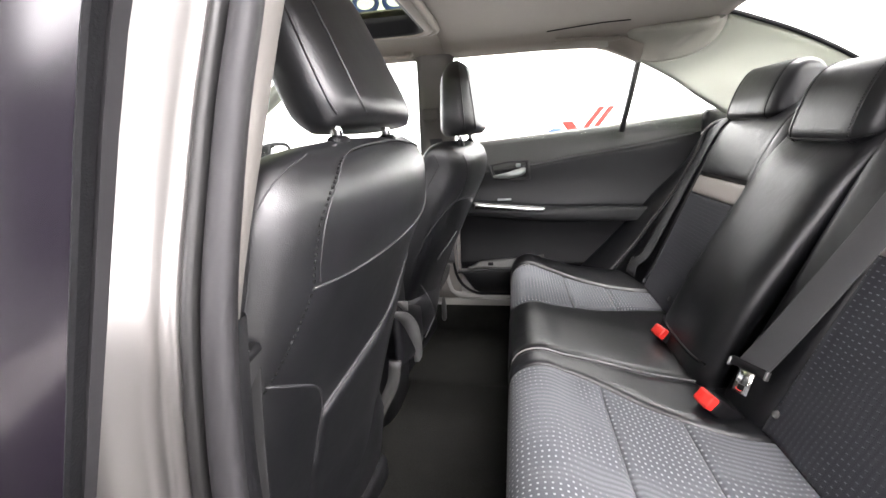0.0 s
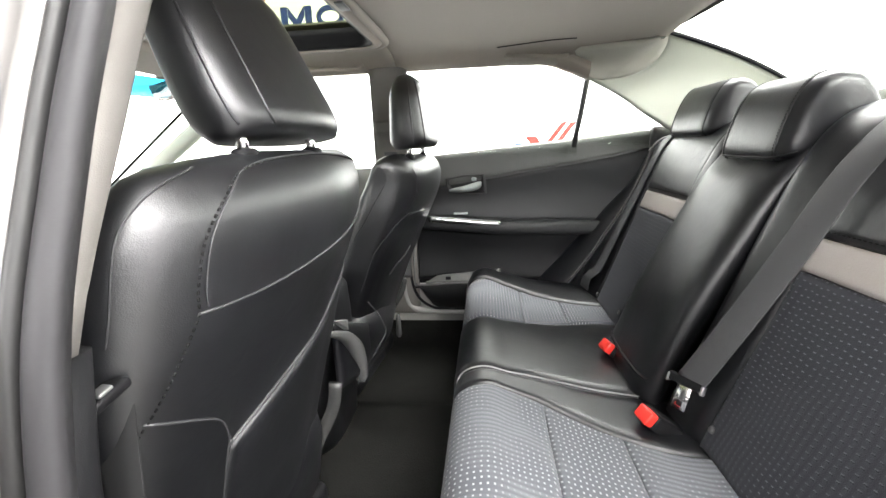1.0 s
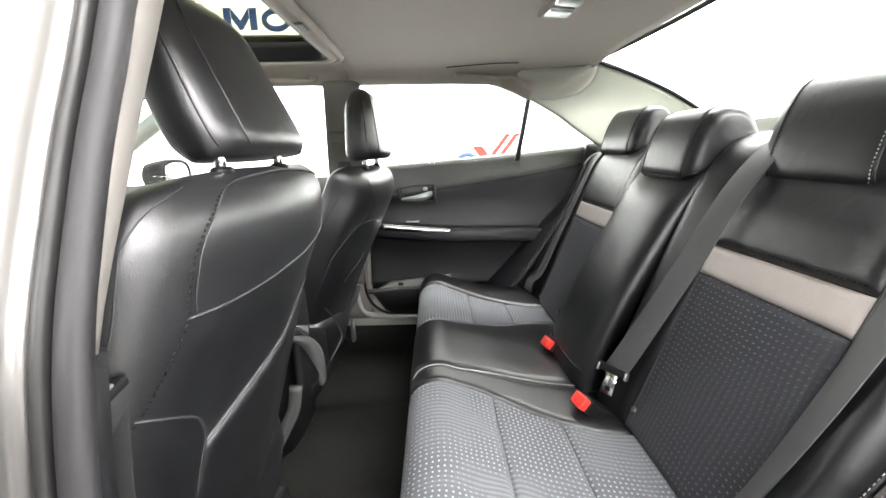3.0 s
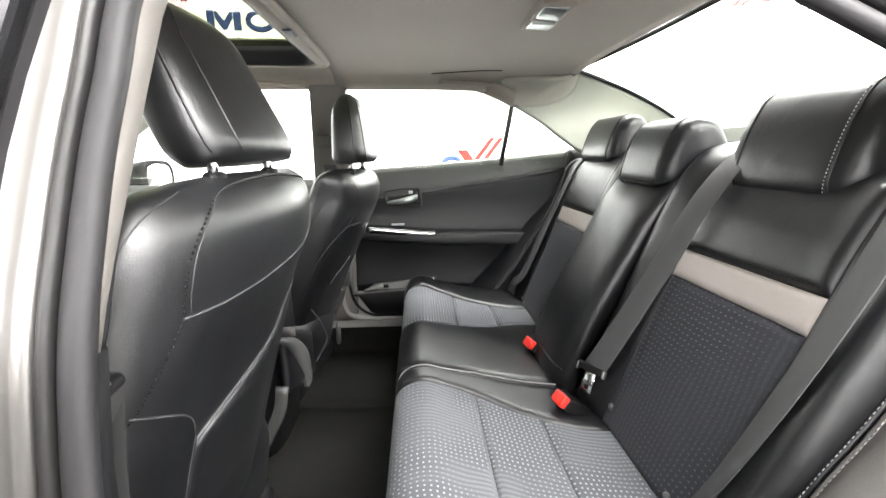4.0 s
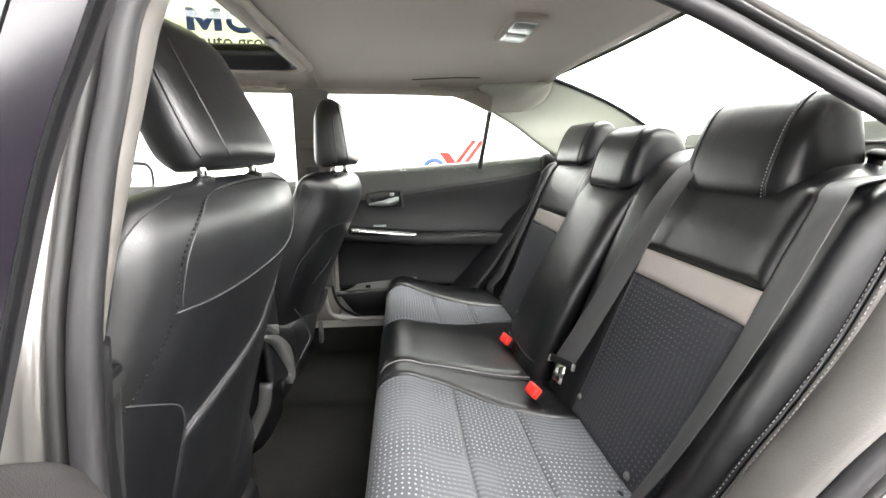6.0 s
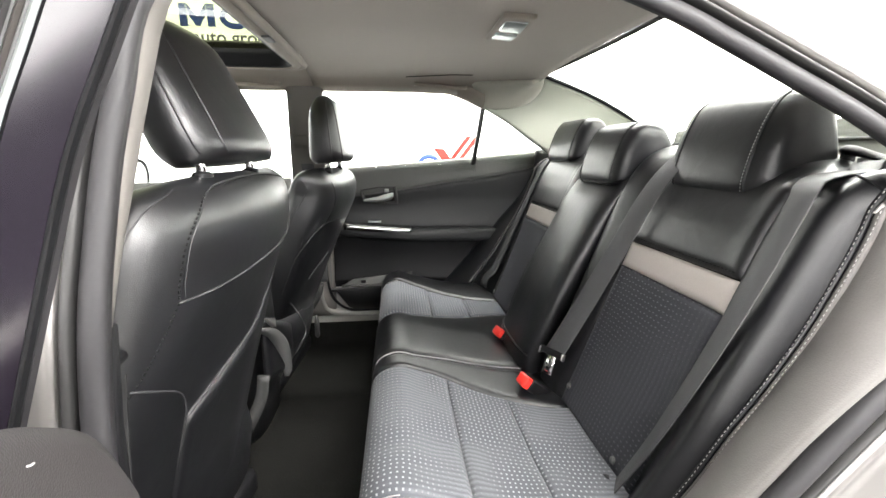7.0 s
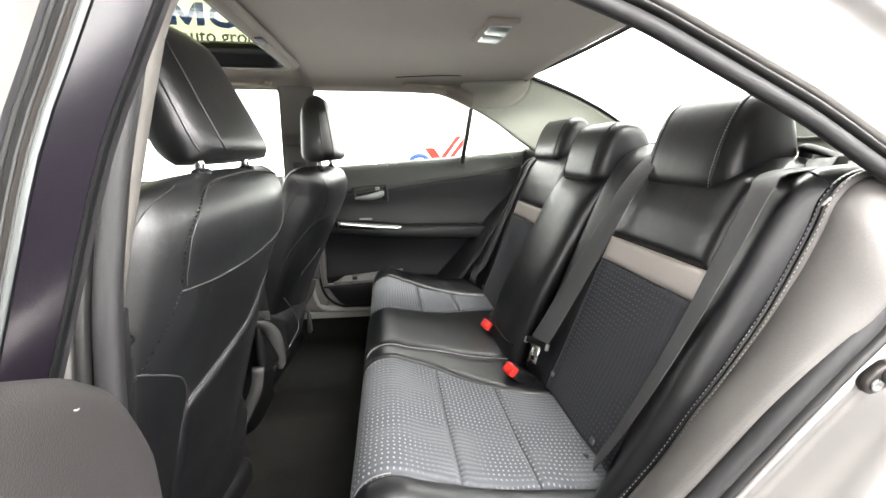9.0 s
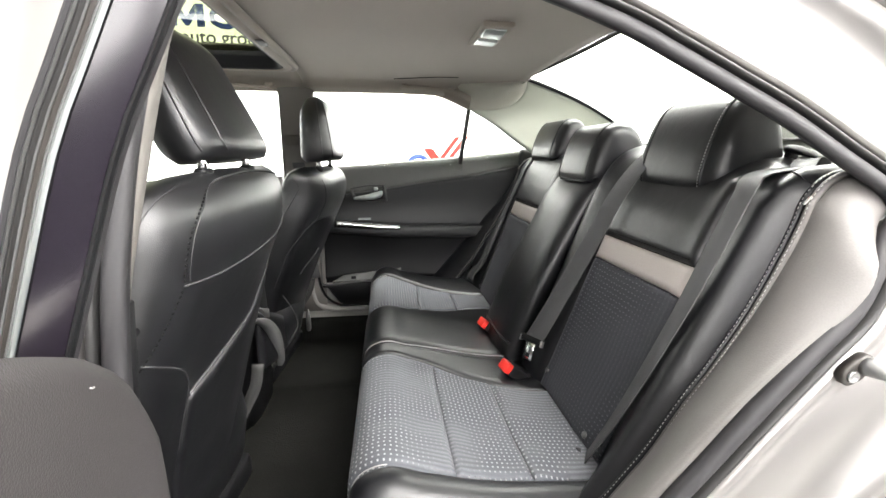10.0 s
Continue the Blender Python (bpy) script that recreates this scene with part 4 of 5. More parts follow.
for a, b, m in ((0.569, 0.581, DARK_PLASTIC), (0.656, 0.70, GREY_PLASTIC), (0.701, 0.77, STEEL), (0.771, 0.795, GREY_PLASTIC), (0.796, 0.87, RUBBER_DARK), (0.871, 0.92, TRIM_GREY), (0.921, 1.0, RUBBER)):
    part("glass_run", frame_strip(a, b, 0.0, 0.0006), m, open_door, "rubber glass run", angle=25)


# ---- seats ----
BACK_X = curve1([(0.50, -0.155), (0.70, -0.105), (0.77, -0.085), (0.85, -0.062), (0.95, -0.030), (1.02, -0.012), (1.075, -0.008)])
BACK_A = curve1([(0.50, 0.060), (0.75, 0.068), (0.95, 0.072), (1.03, 0.060), (1.060, 0.042), (1.073, 0.022), (1.078, 0.004)])
BACK_B = curve1([(0.50, 0.225), (0.75, 0.240), (0.92, 0.258), (1.0, 0.250), (1.045, 0.226), (1.068, 0.18), (1.078, 0.06)])
SHOULDER = curve1([(0.50, 0.225), (0.75, 0.240), (0.92, 0.256), (1.0, 0.252), (1.045, 0.248), (1.066, 0.236), (1.078, 0.205)])
POWER = 2.25


def hollow(y, z):
    """How far the middle of a seat back lies below its side bolsters."""
    return 0.013 * smooth_step(0.205, 0.10, abs(y)) * smooth_step(0.50, 0.62, z) * smooth_step(0.985, 0.88, z)


NEAR_SHAPE = {"far": 0.018, "near": 0.0, "inboard": 1, "square": POWER, "cant": 0.0, "slim": curve1([(0.50, 0.025), (0.75, 0.030), (0.85, 0.044), (0.93, 0.037), (1.0, 0.022), (1.05, 0.008)])}
FAR_SHAPE = {"far": 0.0, "near": 0.034, "inboard": -1, "square": 3.6, "cant": 0.13, "slim": curve1([(0.50, 0.075), (0.75, 0.082), (0.90, 0.092), (1.0, 0.096), (1.05, 0.088)])}
TUCK = dict(NEAR_SHAPE)


def half_width(y, z):
    """Half the width of a seat back at a height: the inboard side is slimmer, with a squarer shoulder."""
    return SHOULDER(z) - TUCK["slim"](z) if y * TUCK["inboard"] > 0 else BACK_B(z)


def tuck(y):
    """The inboard half of a seat back lies a little further forward."""
    return TUCK["far"] * smooth_step(0.02, 0.22, y) + TUCK["near"] * smooth_step(0.12, -0.25, y)


def back_ring(z):
    return [skin(w, z) for w in range(0, 360, 3)]


def skin(w, z, lift=0.0):
    """The skin of a seat back at a turn w about its upright axis (0 faces the rear), in the seat's own axes."""
    c, n = math.cos(radians(w)), math.sin(radians(w))
    power = TUCK["square"] if n * TUCK["inboard"] > 0 else POWER
    a = math.copysign(abs(c) ** (2 / power), c)
    y = math.copysign(abs(n) ** (2 / power), n)
    y *= half_width(y, z)
    if y * TUCK["inboard"] > 0:
        y *= 1 - TUCK["cant"] * a
    d = (BACK_A(z) + lift) * a - tuck(y)
    if d > 0:
        d -= hollow(y, z) * min(1.0, d / (0.6 * BACK_A(z)))
    return Vector((BACK_X(z) + d, y + math.copysign(lift * abs(n), y), z))


def seat_skin(y, z, lift=0.001):
    """A place on the rear face of a front seat's back, in the seat's own axes."""
    a, b = BACK_A(z), half_width(y, z)
    c = min(0.999, abs(y) / b)
    d = a * (1 - c ** POWER) ** (1 / POWER)
    return Vector((BACK_X(z) + d - tuck(y) - hollow(y, z) * min(1.0, max(0.0, d - tuck(y)) / (0.6 * a)) + lift, y, z))


def headrest_rings(hx=0.0, hz=0.0, lean=0.36, foot=0.0, crown=0.80):
    """A front head restraint: broad foot, narrow top, leaning forward."""
    rings = []
    for k in range(21):
        t = k / 20
        z = 1.090 + hz + 0.194 * t
        low = 1 - (1 - min(1, (t + 0.02) / 0.14)) ** 2
        top = math.sqrt(max(0.0, 1 - max(0, (t - crown) / (1 - crown)) ** 2))
        deep = (0.60 + 0.40 * low) * (0.15 + 0.85 * top) * (1 - 0.2 * t)
        flare = 1 - (1 - min(1, (t + 0.02) / 0.30)) ** 2.2
        wide = (0.147 - 0.056 * t ** 1.3) * (0.89 + 0.11 * flare) * (0.30 + 0.70 * top)
        slim = 0.018 * max(0.0, 1 - t / 0.75)
        wide -= slim
        rings.append(oval(-0.014 + hx - lean * (z - hz - 1.09), 0.006 + slim, z, 0.050 * deep + foot * max(0.0, 1 - t / 0.85) * (0.6 + 0.4 * low), wide, 2.7, 56, 0.18 * (1 - t)))
    return rings


def front_seat(m, label, hx=0.0, hz=0.0, lean=0.36, foot=0.0, crown=0.80):
    seat = thing("front_seat", label, "car seat", group="front seats")
    zs = [0.50 + 0.578 * (1 - (1 - k / 34) ** 1.6) for k in range(35)]
    part("backrest", loft([back_ring(z) for z in zs]), FRONT_LEATHER, seat, "black leather seat back")
    part("cushion", loft([oval(-0.33, 0, z, 0.25 * k, 0.25 * k, 3.6, 48) for z, k in ((0.42, 0.85), (0.46, 0.96), (0.54, 1.0), (0.60, 0.97), (0.62, 0.85), (0.625, 0.5))]), FRONT_LEATHER, seat)
    part("seat_base", box(-0.30, 0, 0.395, 0.40, 0.36, 0.07, 0.02), DARK_PLASTIC, seat)
    rest = part("headrest", loft(headrest_rings(hx, hz, lean, foot, crown)), FRONT_LEATHER, seat, "black leather headrest")
    for k in (-1, 1):
        part("post", tube([(-0.004, 0.072 * k, 1.06), (-0.008 + 0.6 * hx, 0.072 * k, 1.115 + hz)], 0.0065, 12), CHROME, seat, "chrome post")
        part("post_collar", loft([oval(-0.004, 0.072 * k, z, r, r * 1.5, 2.2, 20) for z, r in ((1.062, 0.011), (1.078, 0.011), (1.081, 0.008))]), DARK_PLASTIC, seat)
        path = []
        for ring in headrest_rings(hx, hz, lean, foot, crown)[1:19]:
            # the two seams bound a band round the inner rear corner
            n = len(ring)
            run = [0.94 * p.x + 0.35 * p.y for p in ring]
            i0, i1 = run.index(min(run)), run.index(max(run))
            ways = [[ring[(i0 + d * j) % n] for j in range((d * (i1 - i0)) % n + 1)] for d in (1, -1)]
            way = min(ways, key=lambda w: sum(p.y for p in w) / len(w))
            goal = min(run) + (max(run) - min(run)) * (0.37 if k < 0 else 0.59)
            a, b = next((a, b) for a, b in zip(way, way[1:]) if 0.94 * b.x + 0.35 * b.y >= goal)
            sa, sb = 0.94 * a.x + 0.35 * a.y, 0.94 * b.x + 0.35 * b.y
            path.append(a.lerp(b, (goal - sa) / max(1e-6, sb - sa)) + Vector((0.0002, -0.0004, 0)))
        part("seam", tube(spline(path, 50), 0.0015), FRONT_LEATHER, rest)
    seat.matrix_basis = m
    return seat


YAW = -5.5
near_seat = front_seat(pose(0.007, -0.365, 0, 0, 0, YAW), "black leather driver seat with stitched back")
TUCK.update(FAR_SHAPE)
far_seat = front_seat(pose(0.046, 0.345, 0.960, 0, 6, YAW) @ pose(0, 0, -0.98), "black leather passenger seat with stitched back", 0.004, 0.004, 0.15, 0.010, 0.62)


def seam_on(seat, pts, kind="cord", n=40, r=0.002, mat=None):
    path = [seat_skin(y, z, 0.0008) for y, z in [(p.x, p.y) for p in spline([(a, b, 0) for a, b in pts], n)]]
    if kind == "stitch":
        part("stitching", stitches(path, 0.0046, 0.0020, 0.0011), mat or DARK_THREAD, seat)
    else:
        part("piping", tube(path, 0.75 * r, 6), mat or PIPING, seat)


S = [(0.215, 1.058), (0.10, 1.069), (0.007, 1.071), (-0.111, 1.063), (-0.158, 1.041), (-0.188, 1.008), (-0.197, 0.970), (-0.195, 0.948)]
TUCK.update(NEAR_SHAPE)
for off in (0.0, 0.007):
    seam_on(near_seat, [(y + off, z + 0.3 * off) for y, z in S], "stitch" if not off else "cord", n=60, r=0.0013)
seam_on(near_seat, [(-0.195, 0.947), (-0.210, 0.899), (-0.220, 0.870), (-0.230, 0.845), (-0.236, 0.815), (-0.240, 0.79)], "stitch")
seam_on(near_seat, [(-0.195, 0.946), (-0.120, 0.943), (-0.030, 0.950), (0.071, 0.966), (0.15, 0.985), (0.205, 1.005)], r=0.0022)
seam_on(near_seat, [(-0.228, 0.858), (-0.19, 0.836), (-0.161, 0.817), (-0.143, 0.799), (-0.131, 0.775), (-0.126, 0.755), (-0.120, 0.63), (-0.115, 0.52)], r=0.0022)
seam_on(near_seat, [(-0.125, 0.757), (-0.05, 0.786), (0.02, 0.808), (0.09, 0.833), (0.15, 0.86), (0.195, 0.885)], r=0.004)
seam_on(near_seat, [(-0.125, 0.728), (-0.096, 0.748)], r=0.0012, mat=THREAD)
part("map_pocket", sheet(lambda u, v: seat_skin(-0.123 + 0.31 * u, 0.52 + (0.233 + 0.115 * u) * v, 0.002), 0, 1, 0, 1, 28, 24, 0.004, 0.004, 0.012), FRONT_LEATHER, near_seat, "leather map pocket")
TUCK.update(FAR_SHAPE)


def seam_round(pts, r=0.0013):
    """A piped seam on the far seat's back, from turns about it and heights."""
    part("piping", tube([skin(p.x, p.y, 0.0006) for p in spline([(w, z, 0) for w, z in pts], 40)], r, 6), PIPING, far_seat)


seam_round([(266, 1.045), (270, 1.025), (269.5, 0.979), (268, 0.945), (265.5, 0.897), (262, 0.876), (258, 0.85)])
seam_round([(385, 0.905), (372, 0.908), (359.5, 0.917), (345, 0.918), (330.5, 0.912), (303, 0.868), (284.5, 0.817), (281, 0.77), (281, 0.70)])
seam_round([(322, 1.045), (329.5, 1.009), (334.5, 0.961), (334, 0.915)], 0.0010)
seam_round([(372, 0.79), (359.5, 0.75), (353.5, 0.723)], 0.0016)
for seat in (near_seat, far_seat):
    part("edge_trim", ribbon(spline([(-0.088, 0.222, 0.62), (-0.096, 0.222, 0.57), (-0.118, 0.215, 0.52), (-0.150, 0.205, 0.46), (-0.20, 0.195, 0.38)], 20), [(1, 0.2, 0)] * 20, 0.026, 0.010), TRIM_GREY, seat, "grey plastic edge trim")
TUCK.update(NEAR_SHAPE)
lever = part("recline_knob", box(-0.016, -0.258, 0.906, 0.020, 0.036, 0.010, 0.004, 3, pose(0, 0, 0, 14, 0, 0)), DARK_PLASTIC, near_seat, "black release knob with a silver top")
part("knob_cap", box(-0.013, -0.260, 0.911, 0.010, 0.012, 0.004, 0.0015, 3, pose(0, 0, 0, 14, 0, 0)), SATIN_DARK, lever)
seam_on(near_seat, [(-0.165, 1.0660), (-0.205, 1.052), (-0.234, 1.028), (-0.2455, 0.995), (-0.2515, 0.94)], r=0.0013)
front_belt = thing("seat_belt", "grey webbing front belt hanging beside the near centre pillar", "seat belt", group="seat belts")
part("webbing", ribbon(spline([(-0.046, -0.600, 0.90), (-0.048, -0.600, 0.885), (-0.060, -0.600, 0.785), (-0.07, -0.60, 0.65), (-0.08, -0.60, 0.48)], 24), [(1, 0.25, 0)] * 24, 0.030, 0.0022), WEBBING_DARK, front_belt, "grey woven webbing")

console = thing("centre_console", "black centre console with a satin silver rear arc", "console")
part("box", loft([oval(-0.240, 0.0, z, 0.16 * k, 0.115 * k, 4.0, 48) for z, k in ((0.40, 0.95), (0.55, 1.0), (0.70, 1.0), (0.765, 0.98), (0.785, 0.90), (0.79, 0.6))]), FRONT_LEATHER, console)
ARC_OUT = spline([(-0.034, -0.200, 0.760), (-0.034, -0.103, 0.718), (-0.034, -0.025, 0.654), (-0.034, -0.007, 0.590), (-0.034, -0.022, 0.562)], 31)
ARC_IN = spline([(-0.034, -0.198, 0.752), (-0.034, -0.120, 0.704), (-0.034, -0.070, 0.640), (-0.034, -0.038, 0.592), (-0.034, -0.030, 0.558)], 31)


def crescent(u, v):
    i = min(int(u * 30), 29)
    a, b = ARC_OUT[i].lerp(ARC_OUT[i + 1], u * 30 - i), ARC_IN[i].lerp(ARC_IN[i + 1], u * 30 - i)
    return a.lerp(b, v)


part("arc_trim", sheet(crescent, 0, 1, 0, 1, 30, 10, 0.006, 0.012, 0.014, flip=True), SATIN_DARK, console, "satin grey crescent trim")
part("cap", sheet(lambda u, v: (-0.036, -0.182 + 0.06 * u, 0.775 - 0.045 * u + 0.022 * u * v), 0, 1, 0, 1, 8, 4, 0.003, 0.01, 0.006, flip=True), SATIN_DARK, console, "satin grey cap")
part("rear_panel", sheet(lambda u, v: (-0.052 + 0.010 * math.sin(math.pi * u), -0.125 + 0.215 * u, 0.60 + (0.15 - 0.05 * u) * v - 0.05 * u), 0, 1, 0, 1, 16, 10, 0.004, 0.01, 0.02), FRONT_LEATHER, console)
far_loop = [(0.067, 0.716), (0.153, 0.646), (0.21, 0.575), (0.15, 0.568), (0.075, 0.569)]
part("panel_edge", tube(spline([(-0.040, y, z) for y, z in far_loop], 30), 0.0014), SATIN_DARK, console, "thin satin panel edge")
part("seat_rail", box(-0.14, 0.30, 0.43, 0.03, 0.60, 0.02, 0.005), TRIM_GREY, far_seat, "dark grey seat rail").matrix_basis = far_seat.matrix_basis.inverted()
part("pull_tab", loft([oval(-0.045, 0.395, z, 0.008 * k, 0.012 * k, 2.4, 16) for z, k in ((0.470, 0.6), (0.476, 1.0), (0.53, 0.9), (0.55, 0.5))]), TRIM_GREY, far_seat, "dark grey pull tab").matrix_basis = far_seat.matrix_basis.inverted()

# rear bench: cushion
bench = thing("rear_bench", "black leather rear bench with dashed cloth inserts and taupe bands", "car seat")
CUSHION = spline([(0.215, 0, 0.40), (0.190, 0, 0.50), (0.184, 0, 0.585), (0.200, 0, 0.624), (0.243, 0, 0.637), (0.30, 0, 0.619), (0.40, 0, 0.594), (0.52, 0, 0.580), (0.62, 0, 0.572)], 121)


def cushion(v, y):
    """The cushion's skin: v from its front foot (0) to its rear (1), y across the car."""
    k = min(max(v, 0), 1) * 120
    i = min(int(k), 119)
    p = CUSHION[i].lerp(CUSHION[i + 1], k - i)
    a = abs(y)
    rise = 0.010 * smooth_step(0.40, 0.52, a) - 0.05 * smooth_step(0.56, 0.63, a) + 0.005 * smooth_step(0.16, 0.06, a) + 0.010 * smooth_step(0.23, 0.13, a) * math.exp(-((p.x - 0.37) / 0.09) ** 2)
    w = smooth_step(0.15, 0.45, v)
    return Vector((p.x + 0.03 * smooth_step(0.5, 0.63, a) * (1 - w), y, p.z + rise * w))


def v_of_x(x):
    """Where along the top of the cushion's skin a given x lies."""
    return next(i for i in range(40, 121) if CUSHION[i].x >= x) / 120


V1, V2 = v_of_x(0.345), v_of_x(0.470)


def taper(s, a1):
    """A cloth panel whose inner edge runs outwards towards the rear."""
    def f(v, t):
        x = cushion(v, 0).x
        inner = 0.158 + (0.10 * smooth_step(0.25, 0.58, x))
        return cushion(v, s * (inner + (a1 - rim(s, x) - inner) * t))
    return f


def rim(s, x):
    """The far cloth also narrows along its outer edge."""
    return 0.070 + 0.075 * smooth_step(0.22, 0.56, x) if s > 0 else 0.0


for s in (-1, 1):
    for va, vb, n in ((0.06, V1, 34), (V1, V2, 16), (V2, 1.0, 20)):
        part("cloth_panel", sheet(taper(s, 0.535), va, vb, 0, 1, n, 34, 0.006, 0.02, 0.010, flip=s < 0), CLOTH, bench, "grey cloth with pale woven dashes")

    part("outer_bolster", sheet(lambda v, t: cushion(v, s * (0.636 - (0.10 + rim(s, cushion(v, 0).x)) * (1 - t))), 0.06, 1.0, 0, 1, 60, 16, 0.008, 0.02, 0.02, flip=s < 0), LEATHER, bench, "black leather outer bolster")
    part("piping", tube([cushion(0.06 + 0.36 * k / 40, s * (0.5355 - rim(s, cushion(0.06 + 0.36 * k / 40, 0).x))) + Vector((-0.002, 0, 0.004)) for k in range(41)], 0.0011, 6), PALE_PIPING, bench, "pale piping")


def inner_edge(v):
    """The inner edge of the cloth on the cushion, running outwards towards the rear."""
    return 0.158 + 0.10 * smooth_step(0.25, 0.58, cushion(v, 0).x)


part("leather_strip", sheet(lambda v, t: cushion(v, -0.107 - (inner_edge(v) - 0.108) * t), 0.06, 1.0, 0, 1, 60, 10, 0.006, 0.02, 0.012, flip=True), LEATHER, bench)
part("centre_pad", sheet(lambda v, t: cushion(v, -0.106 + (0.105 + inner_edge(v)) * t), 0.06, 1.0, 0, 1, 60, 26, 0.008, 0.02, 0.020), LEATHER, bench, "smooth leather centre pad")
part("piping", tube([cushion(0.06 + 0.90 * k / 80, -0.1065) + Vector((-0.002, 0, 0.0065)) for k in range(81)], 0.0016, 6), PALE_PIPING, bench, "pale piping")
part("frame", box(0.42, 0, 0.47, 0.40, 1.2, 0.19, 0.02), DARK_PLASTIC, bench)

# rear backrest
back = bench
STITCH = [(0.495, 0.5265), (0.553, 0.5965), (0.588, 0.6425), (0.62, 0.6865), (0.662, 0.7585), (0.696, 0.8105), (0.74, 0.8885), (0.773, 0.9665), (0.789, 1.0115), (0.798, 1.0425), (0.828, 1.0705), (0.89, 1.0805)]
BACK = spline([(0.590, 0, 0.50), (0.596, 0, 0.575), (0.628, 0, 0.665), (0.675, 0, 0.795), (0.722, 0, 0.923), (0.755, 0, 1.005), (0.790, 0, 1.070), (0.835, 0, 1.105), (0.90, 0, 1.11), (0.96, 0, 1.085)], 121)


def backrest(v, y):
    k = min(max(v, 0), 1) * 120
    i = min(int(k), 119)
    p = BACK[i].lerp(BACK[i + 1], k - i)
    a = abs(y)
    dx = -0.020 * smooth_step(0.46, 0.60, a) - 0.012 * (smooth_step(0.26, 0.20, a) if y < 0 else smooth_step(0.19, 0.13, a))
    drop = 0.8 * smooth_step(0.40, 0.53, a) * max(0.0, p.z - 1.058)
    # the back gives way under the head restraints
    seat_in = smooth_step(0.985, 1.055, p.z) * max(smooth_step(0.165, 0.115, abs(y + 0.345)), smooth_step(0.135, 0.09, a))
    dx += 0.005 * seat_in
    drop += 0.003 * seat_in
    return Vector((p.x + dx, y, p.z + 0.3 * -dx * smooth_step(0.9, 0.6, v) - drop))


def v_of_z(z):
    return next(i for i in range(0, 110) if BACK[i].z >= z) / 120


VB0, VB1 = v_of_z(0.877), v_of_z(0.9235)
for s in (-1, 1):
    f = s < 0
    f0 = 0 if f else 1
    inner, wide = (0.235, 0.275) if s < 0 else (0.160, 0.280)
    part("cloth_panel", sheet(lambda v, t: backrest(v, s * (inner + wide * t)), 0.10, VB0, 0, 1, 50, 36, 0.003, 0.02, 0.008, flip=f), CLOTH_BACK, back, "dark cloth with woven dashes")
    part("trim_band", sheet(lambda v, t: backrest(v, s * (inner + wide * t)), VB0 + 0.002, VB1, 0, 1, 8, 30, 0.004, 0.02, 0.006, flip=f), BAND, back, "taupe leather band")
    part("upper_panel", sheet(lambda v, t: backrest(v, s * (inner + wide * t)), VB1 + 0.002, 0.93, 0, 1, 40, 30, 0.008, 0.02, 0.02, flip=f), LEATHER, back, "smooth leather upper panel")
    rail = spline([(x, 0.600, z) for x, z in STITCH], 61)

    def flank(u, t):
        k = min(int(u * 60), 59)
        edge = rail[k].lerp(rail[k + 1], u * 60 - k)
        p = backrest(0.050 + 0.885 * u, inner + 0.001 + wide).lerp(edge, t) + Vector((-0.024, 0.004, 0.010)) * (1.0 if s < 0 else 0.3) * math.sin(math.pi * t ** 1.7) ** 1.4
        return Vector((p.x, s * p.y, p.z))
    if f:
        part("piping", tube([flank(0.905 - 0.03 * k / 16, 0.30 + 0.68 * k / 16) + Vector((-0.003, 0, 0.003)) for k in range(17)], 0.0015, 6), DARK_PLASTIC, back, "dark shoulder seam")
    part("outer_bolster", sheet(flank, 0, 1, 0, 1, 60, 18, 0.003, 0.02, 0.008, flip=f), LEATHER, back, "leather side bolster")
    part("inner_bolster", sheet(lambda v, t: backrest(v, s * (0.128 - 0.03 * f0 + (inner - 0.001 - 0.128 + 0.03 * f0) * t)) + Vector((0.016 * t * f, 0, 0)), 0.06, 0.93, 0, 1, 60, 14, 0.010, 0.02, 0.025, flip=f), LEATHER, back)
    part("stitching", stitches([backrest(VB1 + 0.012, s * (inner + 0.005 + (wide - 0.010) * k / 20)) + Vector((-0.0085, 0, 0.003)) for k in range(21)], 0.005, 0.003, 0.0009), DARK_THREAD, back)
    for z, a in ((0.598, 0.445), (0.612, 0.245)):
        part("button", loft([oval(0.0, 0.0, h, r, r, 2.0, 16) for h, r in ((0, 0.007), (0.003, 0.006), (0.004, 0.003))]), GREY_PLASTIC, back).matrix_basis = Matrix.Translation(backrest(v_of_z(z), s * a) + Vector((-0.004, 0, 0.001))) @ pose(0, 0, 0, 0, -70, 0)


def mid(v, y):
    p = backrest(v, y)
    k = smooth_step(0.02, 0.15, v) * smooth_step(0.72, 0.25, v)
    return Vector((p.x - 0.030 * k - 0.022 * (1 - (y / 0.127) ** 4) * smooth_step(0.80, 0.6, v), y, p.z - 0.01))


part("fold_seam", tube([mid(0.165, -0.112 + 0.224 * k / 12) + Vector((-0.0125, 0, 0.004)) for k in range(13)], 0.0035, 6), DARK_PLASTIC, back, "fold line of the centre armrest")
part("centre_section", sheet(mid, 0.06, 0.80, -0.127, 0.127, 60, 22, 0.012, 0.045, 0.03), LEATHER, back, "padded leather centre section")

